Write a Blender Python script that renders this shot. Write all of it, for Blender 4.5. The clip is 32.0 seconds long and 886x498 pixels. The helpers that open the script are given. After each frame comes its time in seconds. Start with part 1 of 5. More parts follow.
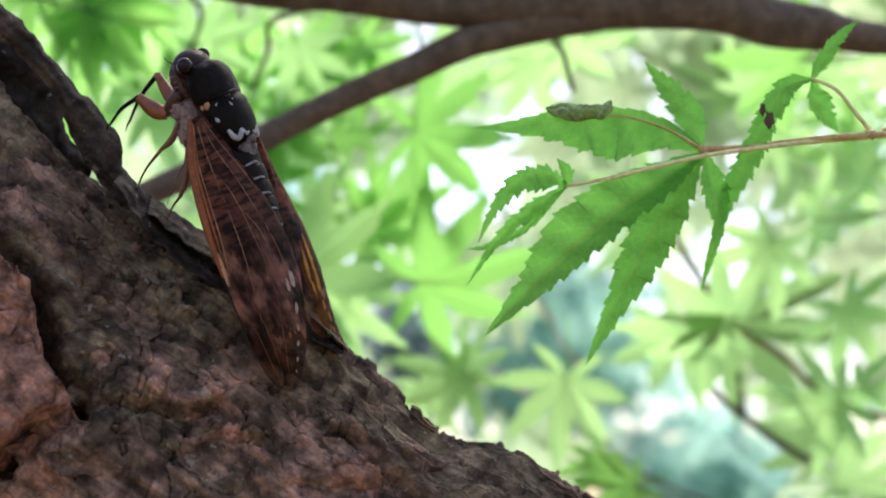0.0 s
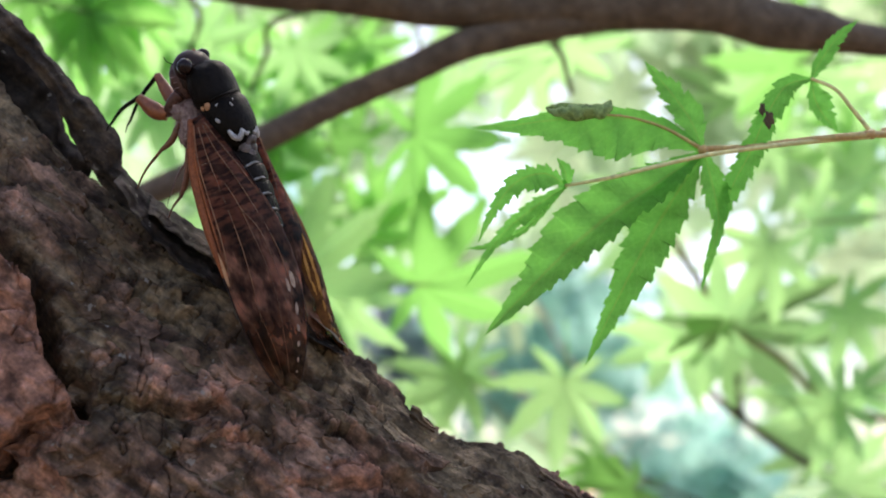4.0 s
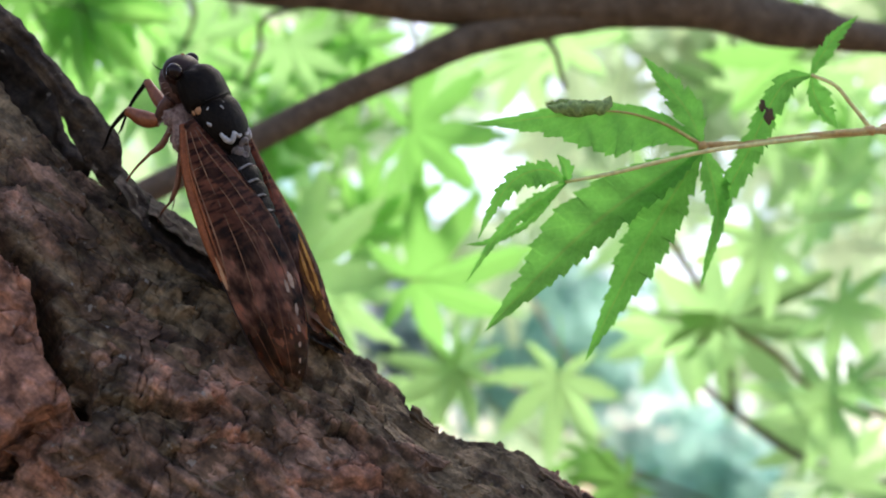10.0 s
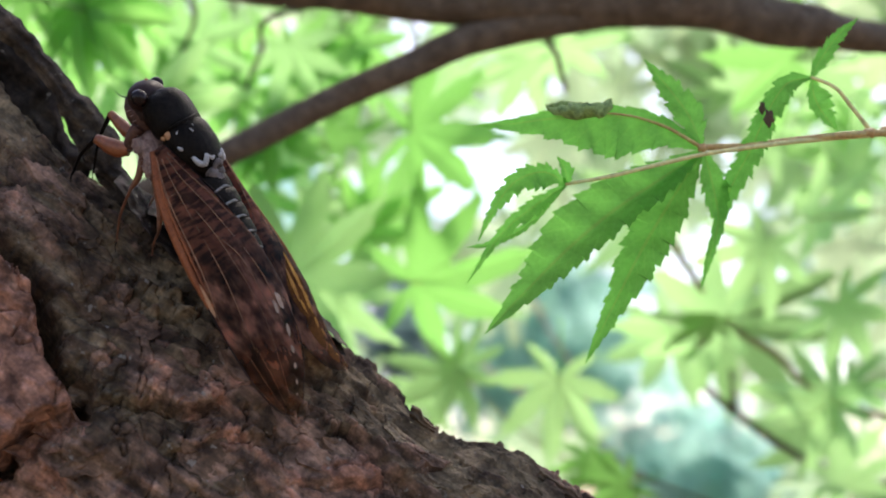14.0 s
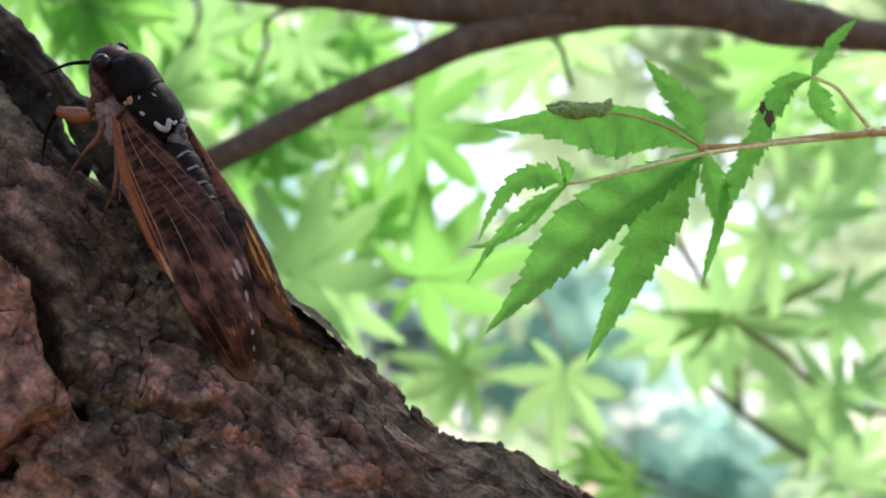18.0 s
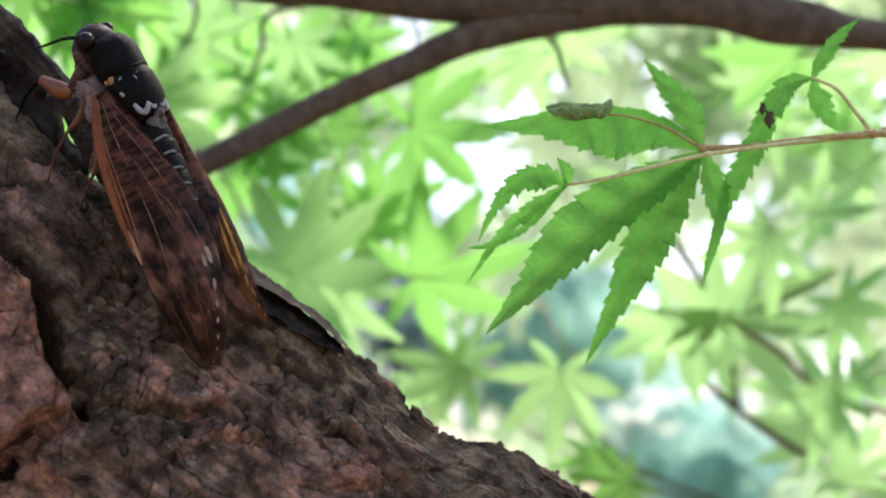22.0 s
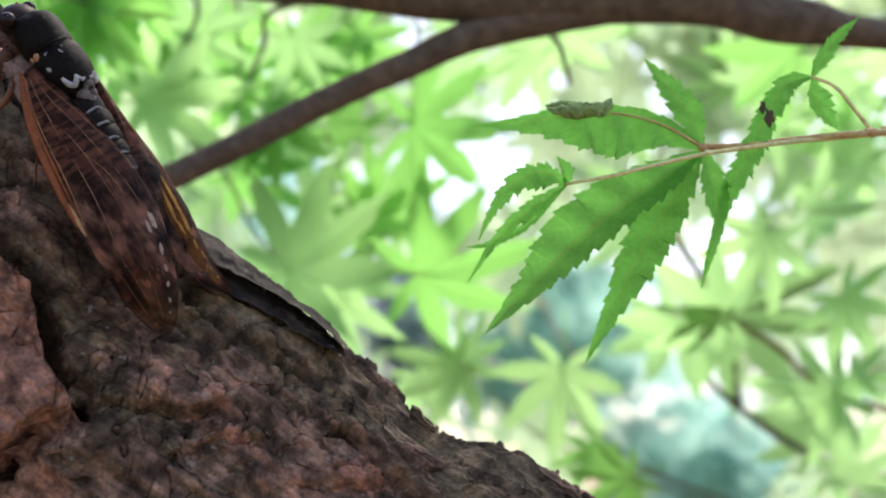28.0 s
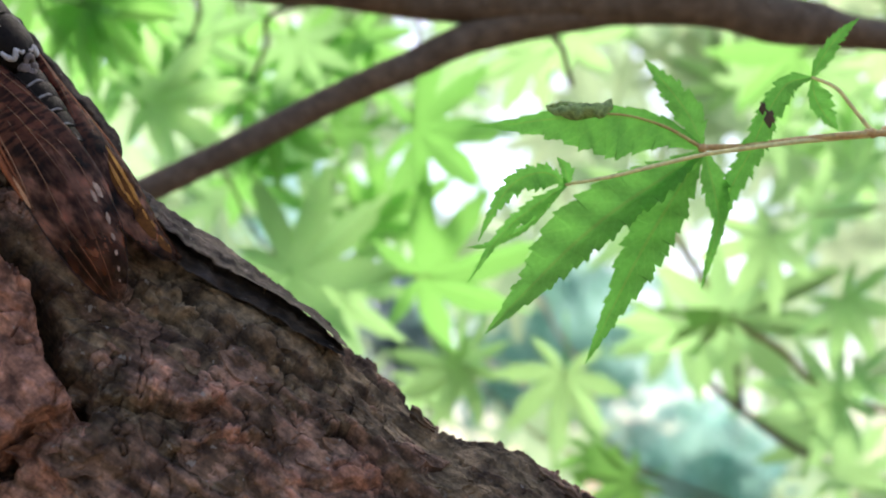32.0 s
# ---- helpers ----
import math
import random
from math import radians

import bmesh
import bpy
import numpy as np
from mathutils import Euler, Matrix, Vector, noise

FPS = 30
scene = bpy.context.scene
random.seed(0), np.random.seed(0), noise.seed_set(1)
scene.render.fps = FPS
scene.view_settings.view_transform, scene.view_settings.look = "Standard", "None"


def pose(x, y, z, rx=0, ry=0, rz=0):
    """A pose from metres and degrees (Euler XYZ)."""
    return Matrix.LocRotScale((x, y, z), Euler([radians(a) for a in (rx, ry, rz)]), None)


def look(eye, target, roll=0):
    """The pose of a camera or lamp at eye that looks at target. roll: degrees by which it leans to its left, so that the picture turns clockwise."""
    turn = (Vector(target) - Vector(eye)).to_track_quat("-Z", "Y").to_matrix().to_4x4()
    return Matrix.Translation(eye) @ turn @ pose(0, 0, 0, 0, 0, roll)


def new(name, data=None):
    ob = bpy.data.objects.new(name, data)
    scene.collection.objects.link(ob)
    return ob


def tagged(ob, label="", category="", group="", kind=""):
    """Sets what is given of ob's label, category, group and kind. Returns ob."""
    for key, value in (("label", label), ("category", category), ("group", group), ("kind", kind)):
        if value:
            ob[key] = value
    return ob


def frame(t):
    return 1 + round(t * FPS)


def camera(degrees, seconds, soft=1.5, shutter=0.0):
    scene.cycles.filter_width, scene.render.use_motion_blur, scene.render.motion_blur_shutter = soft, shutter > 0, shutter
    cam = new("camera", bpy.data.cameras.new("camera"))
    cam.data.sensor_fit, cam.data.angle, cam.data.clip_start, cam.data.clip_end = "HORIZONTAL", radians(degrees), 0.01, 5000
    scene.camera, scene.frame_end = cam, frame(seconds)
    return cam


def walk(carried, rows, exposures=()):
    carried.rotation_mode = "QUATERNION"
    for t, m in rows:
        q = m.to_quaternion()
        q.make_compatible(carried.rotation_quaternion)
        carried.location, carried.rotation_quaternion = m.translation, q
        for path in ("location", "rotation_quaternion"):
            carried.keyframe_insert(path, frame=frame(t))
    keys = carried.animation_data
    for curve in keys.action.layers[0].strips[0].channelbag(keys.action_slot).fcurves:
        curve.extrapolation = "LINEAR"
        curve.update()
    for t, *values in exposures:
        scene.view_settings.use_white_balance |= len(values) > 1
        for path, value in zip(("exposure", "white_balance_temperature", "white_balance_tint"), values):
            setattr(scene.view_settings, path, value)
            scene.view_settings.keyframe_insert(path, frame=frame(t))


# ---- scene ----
# The plan: x to the right, y away from the eye, z up, around the perch of the insect, 1.5 m over the ground;
# the whole plan leans back by TILT, because the eye looks up a little. D is the distance from the eye to the perch.
MM = 0.001
D = 0.2154
TILT = Matrix.Translation((0, 0, 1.5)) @ pose(0, 0, 0, 12, 0, 0)

cam = camera(40, 32.0, 1.9)
cam.data.dof.use_dof, cam.data.dof.focus_distance, cam.data.dof.aperture_fstop = True, 0.2, 16.5


def eye_at(dx, dz):
    return TILT @ look((dx * MM, -D, dz * MM), (0, 0, 0))


walk(cam, [(0.0, eye_at(0, 0)), (3.0, eye_at(-0.4, -0.7)), (5.5, eye_at(-0.4, -0.2)), (7.0, eye_at(-0.7, 0.1)), (8.0, eye_at(-1.1, 0.1)),
           (9.0, eye_at(-1.4, 0.3)), (10.5, eye_at(-1.2, 0.7)), (12.0, eye_at(-1.4, 0.8)), (14.0, eye_at(-1.2, 0.8)), (16.5, eye_at(-0.7, 0.9)),
           (18.0, eye_at(-0.5, 1.0)), (20.0, eye_at(-0.6, 1.4)), (22.0, eye_at(-0.7, 1.6)), (25.0, eye_at(-0.7, 2.0)), (27.5, eye_at(-0.6, 2.2)),
           (29.0, eye_at(-0.8, 2.0)), (30.0, eye_at(-0.7, 1.5)), (32.0, eye_at(-0.4, 1.7))], [(0.0, 1.02, 6900, 18), (32.0, 1.02, 6900, 18)])

# ---- light ----
SUN_HIGH, SUN_TURN = 54, 20          # degrees over the horizon; degrees to the right of the way ahead
world = bpy.data.worlds.new("sky")
scene.world = world
world.use_nodes = True
sky = world.node_tree.nodes.new("ShaderNodeTexSky")
sky.sky_type, sky.sun_disc = "NISHITA", False
sky.sun_elevation, sky.sun_rotation = radians(SUN_HIGH), radians(SUN_TURN)
sky.air_density, sky.dust_density, sky.ozone_density = 1.0, 2.0, 1.0
backing = world.node_tree.nodes["Background"]
world.node_tree.links.new(sky.outputs[0], backing.inputs[0])
backing.inputs[1].default_value = 0.15
sun = new("sun", bpy.data.lights.new("sun", "SUN"))
sun.data.energy, sun.data.angle, sun.data.color = 2.5, radians(12.0), (1.0, 0.95, 0.86)
sun_way = Vector((math.sin(radians(SUN_TURN)) * math.cos(radians(SUN_HIGH)), math.cos(radians(SUN_TURN)) * math.cos(radians(SUN_HIGH)), math.sin(radians(SUN_HIGH))))
sun.matrix_basis = look(sun_way * 20, (0, 0, 0))


# ---- materials ----
def shader(name):
    m = bpy.data.materials.new(name)
    m.use_nodes = True
    return m, m.node_tree, m.node_tree.nodes["Principled BSDF"]


def node(tree, kind, **values):
    n = tree.nodes.new(kind)
    for key, value in values.items():
        n.inputs[key.replace("_", " ")].default_value = value
    return n


def ramp(tree, source, stops):
    n = tree.nodes.new("ShaderNodeValToRGB")
    while len(n.color_ramp.elements) < len(stops):
        n.color_ramp.elements.new(0.5)
    for e, (p, c) in zip(n.color_ramp.elements, stops):
        e.position, e.color = p, (*c, 1)
    tree.links.new(source, n.inputs[0])
    return n.outputs[0]


def blend(tree, kind, factor, a, b):
    n = tree.nodes.new("ShaderNodeMix")
    n.data_type, n.blend_type = "RGBA", kind
    for slot, value in ((0, factor), (6, a), (7, b)):
        if isinstance(value, (int, float)):
            n.inputs[slot].default_value = value
        elif isinstance(value, tuple):
            n.inputs[slot].default_value = (*value, 1)
        else:
            tree.links.new(value, n.inputs[slot])
    return n.outputs[2]


def grain(tree, scale, detail=5, rough=0.6, stretch=None):
    n = node(tree, "ShaderNodeTexNoise", Scale=scale, Detail=detail, Roughness=rough)
    co = tree.nodes.new("ShaderNodeTexCoord")
    if stretch:
        m = tree.nodes.new("ShaderNodeMapping")
        m.inputs["Scale"].default_value = stretch
        tree.links.new(co.outputs["Object"], m.inputs[0])
        tree.links.new(m.outputs[0], n.inputs["Vector"])
    else:
        tree.links.new(co.outputs["Object"], n.inputs["Vector"])
    return n.outputs[0]


def bump(tree, bsdf, height, strength, distance):
    n = node(tree, "ShaderNodeBump", Strength=strength, Distance=distance)
    tree.links.new(height, n.inputs["Height"])
    tree.links.new(n.outputs[0], bsdf.inputs["Normal"])


def mottled(name, colours, scale, rough=0.6, fine=6.0, relief=0.3, depth=0.0003, coat=0.0, specular=0.5):
    """A surface whose colour wanders over the given colours at one scale and is broken up at a finer one."""
    m, tree, bsdf = shader(name)
    a = ramp(tree, grain(tree, scale), [(0.3 + 0.4 * i / max(1, len(colours) - 1), c) for i, c in enumerate(colours)])
    f = grain(tree, scale * fine)
    c = blend(tree, "MULTIPLY", 0.7, a, ramp(tree, f, [(0.3, (0.55, 0.55, 0.55)), (0.7, (1.3, 1.3, 1.3))]))
    tree.links.new(c, bsdf.inputs["Base Color"])
    bsdf.inputs["Roughness"].default_value = rough
    bsdf.inputs["Specular IOR Level"].default_value = specular
    bsdf.inputs["Coat Weight"].default_value = coat
    if relief:
        bump(tree, bsdf, f, relief, depth)
    return m


def bark_material(name, warm, grey, dark, patchy=0.9):
    """Bark: warm fresh plates and grey weathered ones (the mesh's own 'plate' value), speckled, with dark grime in the furrows' own pattern."""
    m, tree, bsdf = shader(name)
    plate = tree.nodes.new("ShaderNodeAttribute")
    plate.attribute_name = "plate"
    big, mid, fine = grain(tree, 45), grain(tree, 240, 4, 0.58), grain(tree, 1300, 3, 0.6)
    mix = tree.nodes.new("ShaderNodeMath")
    mix.operation = "ADD"
    tree.links.new(plate.outputs["Fac"], mix.inputs[0])
    tree.links.new(big, mix.inputs[1])
    base = ramp(tree, mix.outputs[0], [(0.22, grey), (0.52, dark), (0.78, tuple(0.55 * a + 0.3 * b + 0.03 for a, b in zip(warm, grey))), (1.0, warm)])
    c = blend(tree, "MULTIPLY", patchy, base, ramp(tree, mid, [(0.36, (0.3, 0.27, 0.26)), (0.5, (0.92, 0.9, 0.88)), (0.64, (1.7, 1.62, 1.55))]))
    c = blend(tree, "MULTIPLY", 0.8, c, ramp(tree, fine, [(0.3, (0.65, 0.65, 0.65)), (0.7, (1.35, 1.32, 1.3))]))
    # streaks that run with the trunk's lean
    spot = tree.nodes.new("ShaderNodeTexCoord")
    along = tree.nodes.new("ShaderNodeMapping")
    along.vector_type = "TEXTURE"
    along.inputs["Rotation"].default_value = (0, radians(38), 0)
    along.inputs["Scale"].default_value = (5.0, 1.0, 1.0)
    tree.links.new(spot.outputs["Object"], along.inputs[0])
    streak = node(tree, "ShaderNodeTexNoise", Scale=650.0, Detail=5.0, Roughness=0.65)
    tree.links.new(along.outputs[0], streak.inputs["Vector"])
    c = blend(tree, "MULTIPLY", 0.75 * patchy, c, ramp(tree, streak.outputs[0], [(0.36, (0.5, 0.48, 0.46)), (0.64, (1.45, 1.42, 1.38))]))
    # dirt-filled cracks between small scales, and pale flecks of lichen
    place = tree.nodes.new("ShaderNodeTexCoord")
    bent = tree.nodes.new("ShaderNodeVectorMath")
    bent.operation = "MULTIPLY_ADD"
    wander = node(tree, "ShaderNodeTexNoise", Scale=160.0, Detail=4.0)
    tree.links.new(place.outputs["Object"], wander.inputs["Vector"])
    tree.links.new(wander.outputs["Color"], bent.inputs[0])
    bent.inputs[1].default_value = (0.012, 0.012, 0.012)
    tree.links.new(place.outputs["Object"], bent.inputs[2])
    scales = node(tree, "ShaderNodeTexVoronoi", Scale=170.0)
    scales.feature = "DISTANCE_TO_EDGE"
    tree.links.new(bent.outputs[0], scales.inputs["Vector"])
    line = ramp(tree, scales.outputs["Distance"], [(0.01, (0.45, 0.42, 0.4)), (0.07, (1, 1, 1))])
    some = ramp(tree, grain(tree, 90), [(0.58, (0, 0, 0)), (0.68, (1, 1, 1))])
    c = blend(tree, "MIX", some, c, blend(tree, "MULTIPLY", 1.0, c, line))
    fleck = ramp(tree, grain(tree, 620, 2, 0.5), [(0.69, (0, 0, 0)), (0.74, (1, 1, 1))])
    c = blend(tree, "MIX", blend(tree, "MULTIPLY", 1.0, fleck, (0.55, 0.55, 0.55)), c, (0.32, 0.29, 0.25))
    tree.links.new(c, bsdf.inputs["Base Color"])
    bsdf.inputs["Roughness"].default_value = 0.85
    bsdf.inputs["Specular IOR Level"].default_value = 0.3
    both = blend(tree, "MULTIPLY", some, blend(tree, "MIX", 0.55, blend(tree, "MIX", 0.4, mid, fine), streak.outputs[0]), line)
    bump(tree, bsdf, both, 0.9, 0.0009)
    return m


def leaf_material(name, dark, light, through_colour, share=0.5, gloss=0.4, veins=True, holes=False):
    """Leaf: green that differs from leaf to leaf, pale veins, and daylight that shines through."""
    m, tree, bsdf = shader(name)
    info = tree.nodes.new("ShaderNodeObjectInfo")
    island = tree.nodes.new("ShaderNodeNewGeometry")
    both = tree.nodes.new("ShaderNodeMath")
    both.operation = "ADD"
    tree.links.new(info.outputs["Random"], both.inputs[0])
    tree.links.new(island.outputs["Random Per Island"], both.inputs[1])
    half = tree.nodes.new("ShaderNodeMath")
    half.operation = "MULTIPLY"
    half.inputs[1].default_value = 0.5
    tree.links.new(both.outputs[0], half.inputs[0])
    vary = blend(tree, "MIX", 0.35, half.outputs[0], grain(tree, 70))
    own = ramp(tree, vary, [(0.2, dark), (0.8, light)])
    lit = ramp(tree, vary, [(0.2, tuple(k * v for k, v in zip((0.45, 0.6, 0.48), through_colour))), (0.8, tuple(min(1, 1.12 * v) for v in through_colour))])
    speck = ramp(tree, grain(tree, 900, 4, 0.7), [(0.3, (0.75, 0.78, 0.7)), (0.7, (1.2, 1.18, 1.2))])
    own, lit = blend(tree, "MULTIPLY", 0.8, own, speck), blend(tree, "MULTIPLY", 0.6, lit, speck)
    if veins:
        uv = tree.nodes.new("ShaderNodeUVMap")
        uv.uv_map = "lobe"
        part_uv = tree.nodes.new("ShaderNodeSeparateXYZ")
        tree.links.new(uv.outputs[0], part_uv.inputs[0])
        side = tree.nodes.new("ShaderNodeMath")
        side.operation = "ABSOLUTE"
        tree.links.new(part_uv.outputs[1], side.inputs[0])
        slant = tree.nodes.new("ShaderNodeMath")
        slant.operation = "MULTIPLY_ADD"
        slant.inputs[1].default_value = -0.16
        tree.links.new(side.outputs[0], slant.inputs[0])
        tree.links.new(part_uv.outputs[0], slant.inputs[2])
        wave = tree.nodes.new("ShaderNodeMath")
        wave.operation = "PINGPONG"
        wave.inputs[1].default_value = 0.035
        tree.links.new(slant.outputs[0], wave.inputs[0])
        side_vein = ramp(tree, wave.outputs[0], [(0.0, (1, 1, 1)), (0.007, (0, 0, 0))])
        mid_vein = ramp(tree, side.outputs[0], [(0.03, (1, 1, 1)), (0.09, (0, 0, 0))])
        own = blend(tree, "MIX", blend(tree, "MULTIPLY", 1.0, side_vein, (0.3, 0.3, 0.3)), own, (0.3, 0.38, 0.12))
        own = blend(tree, "MIX", mid_vein, own, (0.33, 0.36, 0.12))
        lit = blend(tree, "MULTIPLY", mid_vein, lit, (0.75, 0.75, 0.6))
        bump(tree, bsdf, side_vein, 0.4, 0.0002)
    tree.links.new(own, bsdf.inputs["Base Color"])
    bsdf.inputs["Roughness"].default_value = gloss
    bsdf.inputs["Specular IOR Level"].default_value = 0.35
    shine = tree.nodes.new("ShaderNodeBsdfTranslucent")
    tree.links.new(lit, shine.inputs[0])
    mix = tree.nodes.new("ShaderNodeMixShader")
    mix.inputs[0].default_value = share
    tree.links.new(bsdf.outputs[0], mix.inputs[1])
    tree.links.new(shine.outputs[0], mix.inputs[2])
    tree.links.new(mix.outputs[0], tree.nodes["Material Output"].inputs[0])
    return m


BARK = bark_material("bark", (0.32, 0.163, 0.116), (0.18, 0.136, 0.086), (0.097, 0.062, 0.04))
# darker bark of the loose strip and the curled flake
DARK_BARK = bark_material("dark_brown_bark", (0.085, 0.058, 0.042), (0.095, 0.077, 0.056), (0.045, 0.033, 0.025))
# near-black bark: the shade in the gaps under loose bark is put into its colour
SLOT_SHADE = bark_material("slot_shade_bark", (0.06, 0.04, 0.03), (0.05, 0.04, 0.03), (0.03, 0.021, 0.016))
TWIG_BARK = bark_material("branch_bark", (0.15, 0.108, 0.072), (0.138, 0.102, 0.07), (0.115, 0.083, 0.056), 0.35)
GREEN_TWIG = mottled("green_twig", [(0.78, 0.68, 0.28), (0.8, 0.78, 0.36)], 120, 0.5, relief=0.2)
OLIVE_TWIG = mottled("olive_twig", [(0.2, 0.17, 0.06), (0.3, 0.3, 0.11)], 120, 0.6, relief=0.2)
PALE_TWIG = mottled("pale_twig", [(0.6, 0.47, 0.42), (0.7, 0.58, 0.5)], 60, 0.7)
DARK_TWIG = mottled("dark_twig", [(0.07, 0.055, 0.035), (0.12, 0.1, 0.06)], 120, 0.7)
LEAF = leaf_material("maple_leaf", (0.035, 0.115, 0.025), (0.06, 0.15, 0.04), (0.21, 0.64, 0.11), 0.64)
# deeper copy of the leaf: the shade on some twigs is put into its colour
LEAF_MID = leaf_material("shaded_leaf", (0.04, 0.11, 0.02), (0.07, 0.15, 0.035), (0.36, 0.76, 0.21), 0.7, veins=False)
# pale copy of the leaf: far haze and glare are put into its colour
LEAF_FAR = leaf_material("hazy_leaf", (0.05, 0.12, 0.02), (0.12, 0.22, 0.04), (0.72, 0.88, 0.6), 0.78, veins=False)
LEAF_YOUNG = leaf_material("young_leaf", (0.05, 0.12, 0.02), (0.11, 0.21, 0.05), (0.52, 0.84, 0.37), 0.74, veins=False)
STEM = mottled("red_stem", [(0.56, 0.42, 0.15), (0.56, 0.33, 0.13), (0.66, 0.56, 0.22)], 200, 0.5, relief=0.2)
BITTEN = mottled("bitten_leaf", [(0.07, 0.05, 0.03), (0.13, 0.08, 0.04)], 500, 0.8)
DRY_LEAF = mottled("withered_leaf", [(0.07, 0.14, 0.035), (0.3, 0.42, 0.13), (0.1, 0.17, 0.05)], 420, 0.8)
BLACK = mottled("black_chitin", [(0.002, 0.0017, 0.0015), (0.011, 0.008, 0.006), (0.003, 0.0025, 0.002)], 420, 0.4, relief=0.9, depth=0.0002, specular=0.07)
BROWN = mottled("brown_chitin", [(0.005, 0.0035, 0.0035), (0.035, 0.016, 0.012), (0.008, 0.005, 0.0045)], 420, 0.45, relief=0.3, depth=0.0001, specular=0.2)
ORANGE = mottled("orange_chitin", [(0.19, 0.05, 0.018), (0.36, 0.112, 0.038)], 250, 0.4, relief=0.2, depth=0.0001)
RUSSET = mottled("russet_chitin", [(0.025, 0.01, 0.008), (0.12, 0.052, 0.036), (0.04, 0.018, 0.014)], 400, 0.45, relief=0.3, depth=0.0001, specular=0.3)
PALE = mottled("powdered_underside", [(0.07, 0.035, 0.028), (0.36, 0.24, 0.21), (0.13, 0.06, 0.05)], 560, 0.8, relief=0.4, depth=0.0001)
DULL = mottled("dull_ridge", [(0.03, 0.022, 0.02), (0.26, 0.21, 0.2)], 500, 0.7)
DUST = mottled("grey_dust", [(0.03, 0.026, 0.025), (0.3, 0.28, 0.28), (0.06, 0.05, 0.05)], 700, 0.8)
HAIR = mottled("silky_hair", [(0.3, 0.22, 0.18), (0.5, 0.4, 0.34)], 500, 0.6, relief=0)
TAN = mottled("tan_leg", [(0.1, 0.036, 0.018), (0.23, 0.088, 0.045), (0.13, 0.05, 0.026)], 300, 0.45, relief=0.3, depth=0.0001)
POWDER = mottled("white_powder", [(0.3, 0.28, 0.27), (0.6, 0.59, 0.6)], 900, 0.9)
AMBER = mottled("amber_vein", [(0.2, 0.055, 0.02), (0.34, 0.105, 0.038)], 350, 0.55, relief=0, specular=0.2)
VEIN = mottled("brown_vein", [(0.2, 0.085, 0.045), (0.4, 0.19, 0.1)], 250, 0.6, relief=0, specular=0.2)
EYE = mottled("dark_eye", [(0.008, 0.004, 0.004), (0.02, 0.008, 0.007)], 300, 0.2, relief=0, specular=0.25)
SPOT = mottled("pale_cell", [(0.26, 0.15, 0.1), (0.4, 0.26, 0.18)], 500, 0.6, relief=0)
CREAM = mottled("cream_spot", [(0.4, 0.17, 0.07), (0.6, 0.32, 0.16)], 600, 0.6, relief=0)
TAWNY = mottled("tawny_cell", [(0.02, 0.008, 0.004), (0.13, 0.05, 0.014), (0.06, 0.022, 0.008)], 300, 0.8, relief=0, specular=0.05)
GOLD = mottled("golden_cell", [(0.3, 0.12, 0.022), (0.6, 0.3, 0.07)], 500, 0.7, relief=0, specular=0.1)


